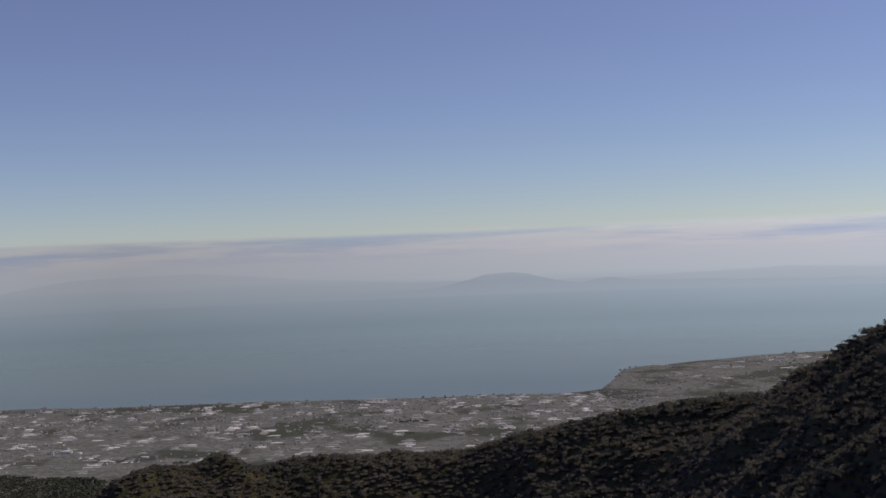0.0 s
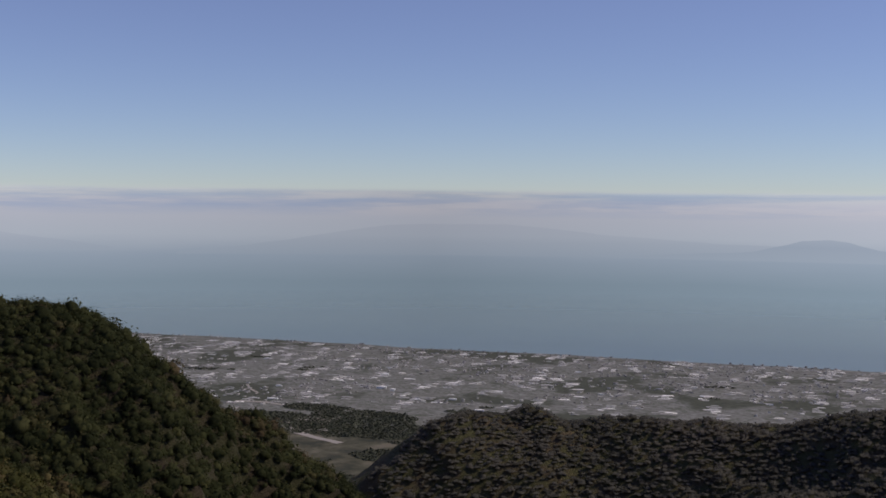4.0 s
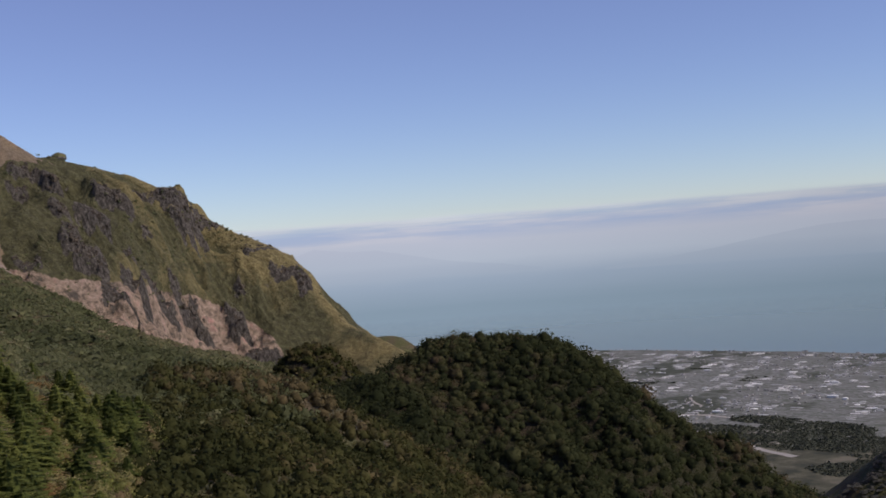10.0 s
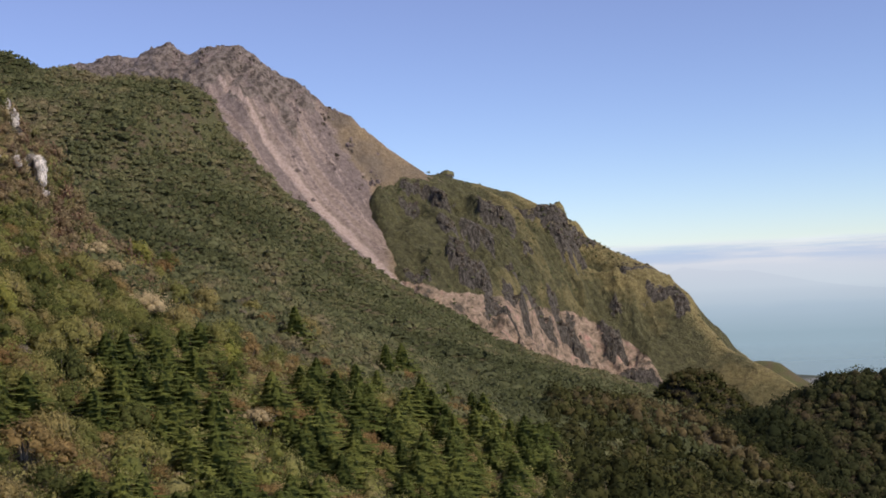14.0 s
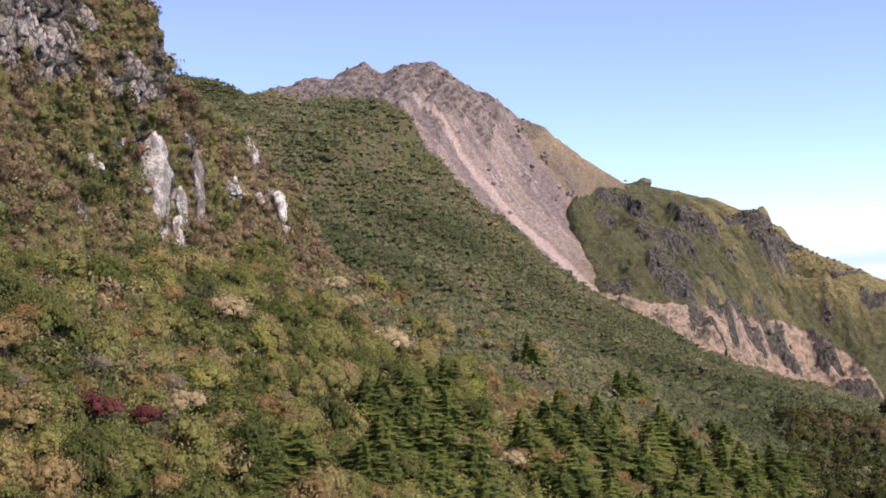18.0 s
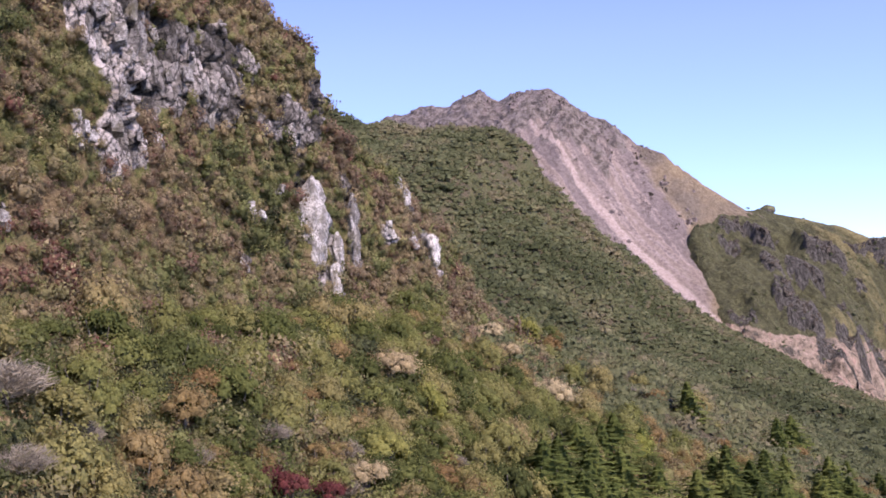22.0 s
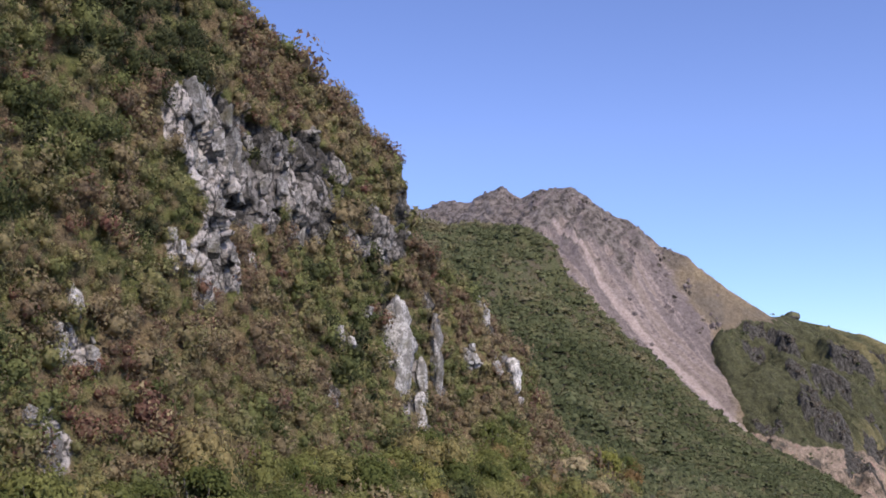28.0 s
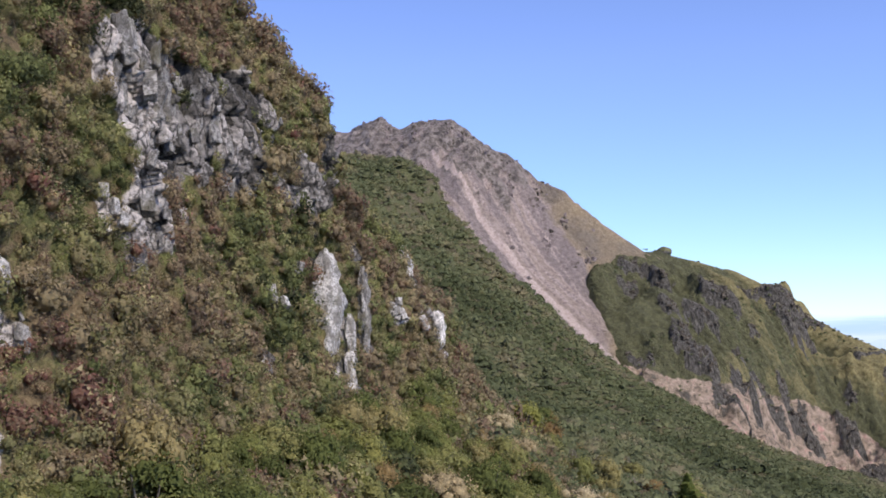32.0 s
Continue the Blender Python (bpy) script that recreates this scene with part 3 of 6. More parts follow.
SHOULDER_CREST = ((-884, 600, 437), (-898, 630, 437), (-892, 648, 431), (-876, 688, 419.5), (-864, 713, 405), (-862, 746, 391), (-846, 752, 371), (-812, 760, 356),
                  (-771, 763, 341), (-736, 764, 321), (-725, 761, 304), (-687, 762, 272), (-645, 760, 258), (-609, 758, 243), (-555, 745, 215))
HILL_CREST = ((-300, 300, 286), (-286, 319, 291), (-288, 346, 297), (-290, 372, 304), (-287, 381, 306), (-272, 399, 305), (-258, 421, 302), (-251, 430, 298), (-243, 441, 290),
              (-235, 450, 279), (-226, 458, 267), (-207, 471, 250), (-180, 474, 232), (-140, 470, 205), (-100, 460, 175))
RIDGE_CREST = ((-262, 770, 120), (-256, 810, 153), (-236, 845, 179), (-214, 869, 187), (-180, 882, 189), (-120, 887, 184), (-68, 884, 185), (-30, 874, 190), (9, 858, 194),
               (56, 834, 206), (80, 814, 215), (116, 792, 225), (146, 770, 234), (189, 733, 243), (207, 709, 251), (222, 676, 271), (241, 641, 289), (285, 560, 334), (330, 450, 380))
SPUR_CREST = ((-884, 600, 437), (-874, 566, 430), (-862, 535, 420), (-829, 528, 386), (-774, 519, 350), (-752, 540, 324))
KNOLL_CREST = ((-456, 438, 265), (-453, 450, 280), (-450, 461, 289), (-446, 472, 291), (-442, 482, 289), (-437, 491, 280), (-430, 500, 267))


def scree_edge(s):
    """Outward place of the line where the dome's scree meets the shoulder."""
    return -137 + (996 - np.clip(s, 880, 1030)) * 0.415


def scree_run(x, y):
    """Places across and along the fall line of the dome's scree."""
    s, d = sd_of(x, y)
    return 0.82 * s + 0.575 * d, 0.575 * s - 0.82 * d


def dome_height(x, y):
    z = ridge(x, y, DOME_CREST, 0.8, 0.7, 4)
    deep = np.abs(ridge(x, y, DOME_CREST, 0.0, 0.0, 4) - z)
    u, v = scree_run(x, y)
    s, d = sd_of(x, y)
    sunk = np.clip((d - scree_edge(s) - 1) / 30, 0, 5) * np.clip((1090 - s) / 60, 0, 1) * 28 * np.clip((deep - 8) / 30, 0, 1)
    broad = fbm(x / 70, y / 70, octaves=5, gain=0.55) * 9
    chutes = fbm(u / 17, v / 150, 2.0, 4, 0.55, True) * 4.5 * np.clip(deep / 30, 0.2, 1)
    upper = np.clip((z - 468 + fbm(x / 40, y / 40, 4.0, 3) * 50) / 40, 0, 1)
    crags = (fbm(x / 17, y / 17, z / 30, 6, 0.62, True) * 10 + fbm(x / 8, y / 8, z / 12, 4, 0.6, True) * 7.0) * upper
    calm = np.clip(deep / 22, 0.42, 1)
    return z + (broad + chutes + crags - 5) * calm + fbm(x / 5, y / 5, 8.0, 3) * 0.9 - sunk


# rock crags that break through the grass of the shoulder: place, half width, height
SHOULDER_CRAGS = ((-865, 575, 15, 10), (-840, 582, 7, 22), (-811, 568, 7, 17), (-803, 592, 13, 16), (-824, 630, 15, 19), (-847, 681, 17, 8), (-836, 696, 10, 8), (-822, 703, 17, 17), (-844, 746, 15, 16),
                  (-812, 692, 10, 11), (-786, 561, 7, 20), (-772, 550, 8, 20), (-761, 557, 12, 18), (-741, 567, 13, 11), (-777, 514, 10, 14), (-761, 619, 12, 9), (-760, 650, 14, 15), (-742, 687, 8, 22),
                  (-711, 683, 14, 13), (-784, 757, 16, 6), (-749, 752, 13, 10), (-730, 757, 6, 15), (-775, 605, 4, 7), (-795, 640, 4, 6), (-765, 712, 4, 6), (-858, 724, 9, 9), (-700, 676, 10, 9), (-752, 590, 9, 8), (-853, 558, 9, 8))


def shoulder_crags(x, y):
    """How far each place is lifted by the crags, and how much of it is bare rock."""
    s, d = sd_of(x, y)
    lift, bare = np.zeros_like(s), np.zeros_like(s)
    jag = fbm(d / 6, s / 26, 3.0, 4, 0.6, True) * 7 + fbm(d / 2.6, s / 12, 6.0, 3) * 3
    for x0, y0, wide, high in SHOULDER_CRAGS:
        s0, d0 = float(x0 * E_S[0] + y0 * E_S[1]), float(x0 * E_D[0] + y0 * E_D[1])
        a = np.abs(d - d0 + (s - s0) * 0.25) / wide
        b = s - s0 + jag + wide * 0.35
        side = np.clip((1.15 - a + jag * 0.03) * 2.4, 0, 1)
        front = np.clip(b / 5.0, 0, 1)
        back = np.clip(1 - (b - 5) / (1.6 * high), 0, 1)
        lift = np.maximum(lift, side * front * back * high * 0.62)
        bare = np.maximum(bare, np.clip(side * 1.2, 0, 1) * np.clip((b + 2) / 3, 0, 1) * np.clip((high * 0.75 + 4 - b) / 4, 0, 1))
    return lift, bare


def shoulder_ribs(x, y):
    s, d = sd_of(x, y)
    return fbm((d + s) / 48, (d - s) / 150, 5.0, 5, 0.55, True)


def shoulder_height(x, y):
    z = np.maximum(ridge(x, y, SHOULDER_CREST, 0.56, 0.8, 5), ridge(x, y, SPUR_CREST, 1.1, 0.75, 6))
    s, d = sd_of(x, y)
    calm = np.clip((z - 240) / 90, 0.25, 1)
    deep = np.minimum(np.abs(ridge(x, y, SHOULDER_CREST, 0.0, 0.0, 5) - z), np.abs(ridge(x, y, SPUR_CREST, 0.0, 0.0, 6) - z))
    below = np.clip(deep / 16, 0.12, 1)
    low = np.clip((336 - z) / 16, 0, 1) * np.clip((104 - d) / 14, 0, 1)
    broken = (fbm(d / 15, s / 40, 3.0, 5, 0.62, True) * 10 - 2) * low
    ribs = shoulder_ribs(x, y) * 27 - 5 + fbm(x / 14, y / 14, 1.0, 4, 0.55) * 6
    ribs = ribs + fbm(x / 13, y / 13, 4.0, 5, 0.6, True) * 9 * np.clip((-60 - d) / 25, 0, 1)
    below = np.maximum(below, 0.55 * np.clip((-75 - d) / 20, 0, 1))
    cut = np.clip((scree_edge(s) - d) / 12, 0, 4) * 11 * np.clip((1040 - s) / 20, 0, 1)
    lift, bare = shoulder_crags(x, y)
    return z + (ribs * calm + broken - 6) * below + lift * np.clip(deep / 14, 0.10, 1) - lift * 0.2 * np.clip(deep / 14, 0.1, 1) - cut


def hill_height(x, y):
    z = ridge(x, y, HILL_CREST, 0.52, 0.8, 14)
    turn, out = np.arctan2(y - 420, x + 300), np.hypot(x + 300, y - 420)
    ribs = fbm(turn * 4.2, out / 170, 3.0, 4, 0.5, True) * 15 * np.clip((out - 45) / 70, 0, 1)
    return z + fbm(x / 45, y / 45) * 9 - 3 + ribs * np.clip((304 - z) / 30, 0.1, 1)


def ridge_height(x, y):
    return ridge(x, y, RIDGE_CREST, 0.55, 0.6, 14) + fbm((x + y) / 62 + 9, (x - y) / 150, octaves=5, gain=0.5, ridged=True) * 9 - 6


def knoll_height(x, y):
    return ridge(x, y, KNOLL_CREST, 0.75, 0.8, 8) + fbm(x / 20, y / 20) * 4 - 2


def shore(x):
    """Northing of the coast at x, with the headland on the right."""
    x = np.asarray(x, float)
    y = 2600 + fbm(x / 260, 0.3) * 40
    head = np.interp(x, (140, 180, 255, 290, 325, 420, 700, 1000, 1600), (0, 10, 80, 210, 390, 490, 600, 720, 850))
    return y + head + np.where(x > 150, fbm(x / 90, 7.7) * 60, 0)


def plain_height(x, y):
    return np.maximum(0.9, 1.0 + np.clip(1500 - y, 0, 2600) * 0.012 + np.clip((1700 - y) / 700, 0, 1) * fbm(x / 180, y / 180) * 22)


def sheet(name, xs, ys, height, mat, label, category, drop=0.0):
    X, Y = np.meshgrid(xs, ys)
    Z = height(X, Y) - drop
    me = mesh_of(name, np.stack([X, Y, Z], -1).reshape(-1, 3), grid_faces(len(ys), len(xs)), mat, True)
    ob = tagged(new(name, me), label, category, kind="structure")
    return ob, X, Y, Z


# plain and sea
cols = np.linspace(-4200, 4200, 201)
rows_v = np.concatenate([np.linspace(0, 0.55, 30), np.linspace(0.56, 1, 90)])
PX, PV = np.meshgrid(cols, rows_v)
PY = -2500 + PV * (shore(PX) + 2500)
PZ = plain_height(PX, PY)
PZ[-1] = -3.0
ground = tagged(new("ground", mesh_of("ground", np.stack([PX, PY, PZ], -1).reshape(-1, 3), grid_faces(*PX.shape), PLAIN, True)),
                "coastal plain of grey-brown fields and woods at the mountain's foot", "plain", kind="structure")
value_on(ground.data, "wild", np.clip((1700 - PY + fbm(PX / 90, PY / 90) * 220) / 80, 0, 1))
ang = np.linspace(0, 2 * math.pi, 181)[:-1]
rad = np.array((900, 1800, 2600, 3200, 3900, 4200, 4430.0))
V = np.stack([np.outer(rad, np.sin(ang)), np.outer(rad, np.cos(ang)), np.zeros((len(rad), len(ang)))], -1)
F = []
for i in range(len(rad) - 1):
    a = np.arange(len(ang))
    b = (a + 1) % len(ang)
    F.append(np.stack([i * 180 + a, i * 180 + b, (i + 1) * 180 + b, (i + 1) * 180 + a], -1))
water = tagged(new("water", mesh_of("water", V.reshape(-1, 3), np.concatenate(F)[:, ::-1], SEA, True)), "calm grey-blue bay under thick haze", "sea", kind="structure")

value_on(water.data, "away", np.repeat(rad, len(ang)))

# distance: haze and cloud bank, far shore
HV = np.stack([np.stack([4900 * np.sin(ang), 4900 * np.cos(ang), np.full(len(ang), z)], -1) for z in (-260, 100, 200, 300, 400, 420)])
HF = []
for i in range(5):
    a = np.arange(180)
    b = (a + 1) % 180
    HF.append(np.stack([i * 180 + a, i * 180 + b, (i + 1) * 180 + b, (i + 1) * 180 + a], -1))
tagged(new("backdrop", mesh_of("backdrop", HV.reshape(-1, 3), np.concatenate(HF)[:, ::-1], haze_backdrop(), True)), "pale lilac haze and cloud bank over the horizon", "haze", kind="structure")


def far_mountains(name, label, dist, base, profile, colour, seed):
    """A washed-out mountain chain on the far shore: bearing and height of its crest, with a front and a back slope."""
    az = np.radians(np.linspace(profile[0][0], profile[-1][0], 160))
    h = np.interp(np.degrees(az), [p[0] for p in profile], [p[1] for p in profile])
    h = h + fbm(np.degrees(az) * 0.9 + seed, seed) * 5 * np.clip(h / 20, 0, 1)
    ring = []
    for r, k in ((dist - 60, 0.0), (dist - 30, 0.55), (dist, 1.0), (dist + 40, 0.0)):
        ring.append(np.stack([r * np.sin(az), r * np.cos(az), base + h * k - (0 if k else 6)], -1))
    me = mesh_of(name, np.concatenate(ring), grid_faces(4, 160), far_land(name + "_haze_glow", colour), True)
    return tagged(new(name, me), label, "mountains", kind="structure")


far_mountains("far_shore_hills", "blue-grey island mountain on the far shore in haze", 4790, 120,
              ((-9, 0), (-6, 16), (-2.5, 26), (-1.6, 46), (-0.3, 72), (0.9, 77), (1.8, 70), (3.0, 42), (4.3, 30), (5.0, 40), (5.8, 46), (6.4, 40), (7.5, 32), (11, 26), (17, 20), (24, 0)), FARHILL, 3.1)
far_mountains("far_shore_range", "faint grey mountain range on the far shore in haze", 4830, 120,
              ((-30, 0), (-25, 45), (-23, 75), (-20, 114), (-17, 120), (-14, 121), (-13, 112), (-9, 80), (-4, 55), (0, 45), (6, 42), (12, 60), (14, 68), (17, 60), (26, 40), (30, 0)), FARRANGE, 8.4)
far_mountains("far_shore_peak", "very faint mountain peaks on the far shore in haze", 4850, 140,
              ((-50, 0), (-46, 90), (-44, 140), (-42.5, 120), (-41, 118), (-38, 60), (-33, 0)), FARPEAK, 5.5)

# mountains
xs, ys = np.arange(-1330, -740, 2.1), np.arange(210, 740, 2.1)
dome, X, Y, Z = sheet("lava_dome", xs, ys, dome_height, DOME, "bare grey-pink lava dome with scree slopes and dry grass", "mountain")
S, Dd = sd_of(X, Y)
U, Vv = scree_run(X, Y)
deep = np.abs(ridge(X, Y, DOME_CREST, 0.0, 0.0, 4) - ridge(X, Y, DOME_CREST, 0.8, 0.7, 4))
value_on(dome.data, "grass", np.clip(0.5 + (Dd - np.interp(S, (980, 1021, 1035, 1051, 1073, 1100), (-120, -146, -160, -182, -192, -215))) / 34, 0, 1))
value_on(dome.data, "rocky", np.clip((Z - 478 + fbm(X / 40, Y / 40, 4.0, 3) * 60) / 50, 0, 1) * np.clip((-195 - Dd) / 25 + 0.5, 0, 1))
value_on(dome.data, "streak", fbm(U / 9, Vv / 130, 7.0, 5, 0.62) + 0.5)
value_on(dome.data, "pink", np.clip((-275 - Dd) / 30, 0, 1))
chute_s = np.interp(Dd, (-290, -268, -255, -222, -196, -169, -143, -111, -98), (1046, 1032, 1021, 998, 983, 965, 948, 920, 908)) + fbm(Dd / 25, 0.7) * 3
wide = np.interp(Dd, (-290, -255, -200, -150, -110), (2.2, 3.5, 6.5, 8.0, 7.0))
second = np.interp(Dd, (-185, -178, -163, -147, -135), (1034, 1027, 1005, 986, 976))
chute = np.clip(1.35 - np.abs(S - chute_s) / wide, 0, 1) * (Dd > -284) * (Dd < -80)
value_on(dome.data, "chute", np.maximum(chute, 0.6 * np.clip(1.2 - np.abs(S - second) / 5, 0, 1) * (Dd > -182) * (Dd < -138)))
xs, ys = np.arange(-1000, -520, 1.9), np.arange(450, 860, 1.9)
shoulder, X, Y, Z = sheet("mountain_shoulder", xs, ys, shoulder_height, SHOULDER, "grassy yellow-green mountain shoulder with dark crags and a pink scarp", "mountain")
S, Dd = sd_of(X, Y)
top = np.interp(Dd, (-105, -69, -44, -22, 0, 19, 52, 74, 92, 105), (343, 333, 330, 325, 315, 309, 295, 279, 262, 240))
value_on(shoulder.data, "scarp", np.clip(0.5 + (top - Z) / 14, 0, 1) * (Dd > -110) * np.clip((104 - Dd) / 14, 0, 1))
crest = np.abs(ridge(X, Y, SHOULDER_CREST, 0.0, 0.0, 5) - ridge(X, Y, SHOULDER_CREST, 0.56, 0.8, 5))
# dry grass on ribs and crest, their sunlit look put into the yellow
value_on(shoulder.data, "dry", np.clip(-0.02 + shoulder_ribs(X, Y) * 0.85 + 0.45 * np.clip(1 - crest / 34, 0, 1) + 0.10 * np.clip((Dd - 90) / 60, 0, 1), 0, 1) * np.clip((Dd + 90) / 50, 0.1, 1))
value_on(shoulder.data, "bare", shoulder_crags(X, Y)[1])
sheet("far_spur", np.arange(-1120, -840, 8.0), np.arange(1020, 1300, 8.0), lambda x, y: ridge(x, y, ((-1030, 1090, 190), (-974, 1129, 217), (-953, 1146, 213), (-935, 1158, 196), (-890, 1190, 160)), 0.7, 0.7, 8) + fbm(x / 40, y / 40) * 6 - 2, FLOOR, "small dark wooded spur behind the mountain shoulder", "hill")
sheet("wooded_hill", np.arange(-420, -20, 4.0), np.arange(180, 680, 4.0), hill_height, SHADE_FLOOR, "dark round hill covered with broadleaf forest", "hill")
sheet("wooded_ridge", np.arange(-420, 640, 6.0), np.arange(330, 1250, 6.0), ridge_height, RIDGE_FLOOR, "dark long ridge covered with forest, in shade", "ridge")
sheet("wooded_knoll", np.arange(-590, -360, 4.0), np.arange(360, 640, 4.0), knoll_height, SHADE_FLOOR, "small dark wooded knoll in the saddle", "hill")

ss, dd = np.concatenate([np.arange(-160, 260, 2.5), np.arange(260, 960, 5.0)]), np.concatenate([np.arange(-450, -110, 6.0), np.arange(-110, 130, 2.5), np.arange(130, 800, 12.0)])
S, Dd = np.meshgrid(ss, dd)
hidden = np.clip(1 - np.abs(Dd + 85) / 22, 0, 1) * np.clip((210 - S) / 12, 0, 1) * np.clip((S - 40) / 10, 0, 1)
X, Y = xy_of(S + 0 * Dd, Dd)
Z = mountainside(S, Dd)
Z = np.where(hidden > 0, np.minimum(Z, mountainside(S, Dd + 5 * hidden)) - 1.5 * hidden, Z)
tagged(new("mountainside", mesh_of("mountainside", np.stack([X, Y, Z], -1).reshape(-1, 3), grid_faces(*S.shape), FLOOR, True)),
       "steep mountainside under mixed autumn woodland", "mountainside", kind="structure")

# the crag: a steep face along s, folded into buttresses
CRAG_ROWS = np.array(((-58, 353), (-63, 357.5), (-70, 363), (-75.5, 367), (-78.5, 374), (-79.5, 382), (-80.5, 398), (-82.5, 410), (-85, 428), (-91, 437), (-104, 447)))
LEN = np.concatenate([[0], np.cumsum(np.hypot(*np.diff(CRAG_ROWS, axis=0).T))])


def cells(u, v, seed):
    """Jittered cells over a plane: gap to the nearest joint, a number for each cell, and the place within it."""
    u, v = np.broadcast_arrays(np.asarray(u, float), np.asarray(v, float))
    iu, iv = np.floor(u).astype(int), np.floor(v).astype(int)
    best, second = np.full(u.shape, 9.0), np.full(u.shape, 9.0)
    number, du, dv = np.zeros(u.shape), np.zeros(u.shape), np.zeros(u.shape)
    for a in (-1, 0, 1):
        for b in (-1, 0, 1):
            i, j = (iu + a) % 64, (iv + b) % 64
            cu, cv = iu + a + 0.1 + 0.8 * LATTICE[i, j, seed], iv + b + 0.1 + 0.8 * LATTICE[i, j, seed + 1]
            far = np.hypot(u - cu, v - cv)
            near = far < best
            second = np.where(near, best, np.minimum(second, far))
            number, du, dv = np.where(near, LATTICE[i, j, seed + 2], number), np.where(near, u - cu, du), np.where(near, v - cv, dv)
            best = np.where(near, far, best)
    return second - best, number, du, dv


# slim pale pillars and stones of the crag: along it, height of the middle, half width, height
PILLARS = ((145.7, 378.2, 1.45, 12.4), (147.1, 370.6, 0.7, 5.0), (150.2, 374.5, 0.6, 6.0), (155.8, 377.6, 0.85, 11.0), (175.8, 384.3, 1.0, 6.5), (163.2, 377.8, 0.8, 2.6), (168.6, 375.8, 0.9, 2.8), (176.0, 375.0, 1.5, 5.2),
           (144.0, 390.0, 0.45, 3.2), (83.2, 376.2, 0.42, 2.8), (86.4, 376.0, 0.3, 1.8), (80.8, 369.9, 0.7, 2.2), (78.2, 371.2, 0.4, 1.2), (129.2, 378.6, 0.4, 1.8), (136.6, 381.6, 0.45, 1.2), (125.2, 373.2, 0.4, 1.8), (85.2, 379.6, 0.5, 1.4), (97.6, 384.6, 0.5, 2.4))


def bare_rock(s, z):
    """How bare the crag is: one above 0.5 on the great fractured face, on its patches and behind the pillars."""
    left = np.interp(z, (388, 391.3, 395, 399), (103.2, 101.6, 98.6, 97.2))
    right = np.interp(z, (387, 402), (137, 134))
    foot = np.interp(s, (99, 102.5, 105, 107, 113, 132), (394, 390, 387.4, 388.4, 388.8, 388.2))
    top = np.interp(s, (95, 99, 106, 112, 122, 130, 136), (395, 397.4, 399.4, 400.6, 401.2, 401, 399))
    inside = np.minimum(np.minimum(s - left, right - s), np.minimum(z - foot, top - z) * 1.3)
    broken = np.clip((s - 108) / 5, 0, 1)
    bare = np.clip(0.5 + inside / 4, 0, 1.15) + broken * (fbm((s + z * 0.22) / 2.6, z / 5.5, 3.0, 4, 0.6) * 1.3 - 0.36 - 0.16 * np.clip((s - 118) / 12, 0, 1))
    for a, b, w, h in ((105.0, 384.0, 3.6, 2.6), (145.5, 391.6, 4.0, 2.6), (133.5, 397.5, 1.0, 2.6), (150.5, 394.5, 1.6, 5.0), (137, 389.5, 3.0, 1.6), (80.8, 370.4, 2.1, 2.3), (84.8, 376.2, 1.6, 1.9)):
        bare = np.maximum(bare, 1.05 - 0.55 * np.hypot((s - a) / w, (z - b) / h))
    for a, b, w, h in PILLARS:
        bare = np.maximum(bare, 1.1 - 0.55 * np.maximum(np.abs(s - a) / w, np.abs(z - b) / (0.52 * h)))
    return bare + fbm(s / 4, z / 5, 6.0, 4, 0.6) * 0.62


# clefts of the face: along the crag and height at top and foot, half width, depth
CLEFTS = ((107.2, 401.2, 109.4, 396.6, 0.55, 2.6), (109.4, 396.6, 108.8, 393.0, 0.40, 2.2), (115.7, 401.2, 116.2, 397.2, 0.95, 2.8), (123.6, 402.0, 126.2, 399.6, 0.8, 2.2), (107.3, 390.1, 113.0, 390.8, 0.55, 1.8),
          (104.0, 399.5, 105.4, 397.2, 0.35, 1.3), (119.2, 394.2, 119.8, 390.2, 0.45, 1.6), (127.5, 397.0, 128.4, 393.8, 0.5, 1.6))


def clefts(s, z):
    """How deep the great clefts cut into the face."""
    deep = np.zeros(np.broadcast(s, z).shape)
    for s0, z0, s1, z1, wide, cut in CLEFTS:
        k = np.clip(((s - s0) * (s1 - s0) + (z - z0) * (z1 - z0)) / ((s1 - s0) ** 2 + (z1 - z0) ** 2), 0, 1)
        far = np.hypot(s - s0 - k * (s1 - s0), z - z0 - k * (z1 - z0)) + fbm(s / 0.9, z / 1.1, s0, 3) * 0.5
        deep = np.maximum(deep, cut * np.clip(1.35 - far / wide, 0, 1))
    return deep


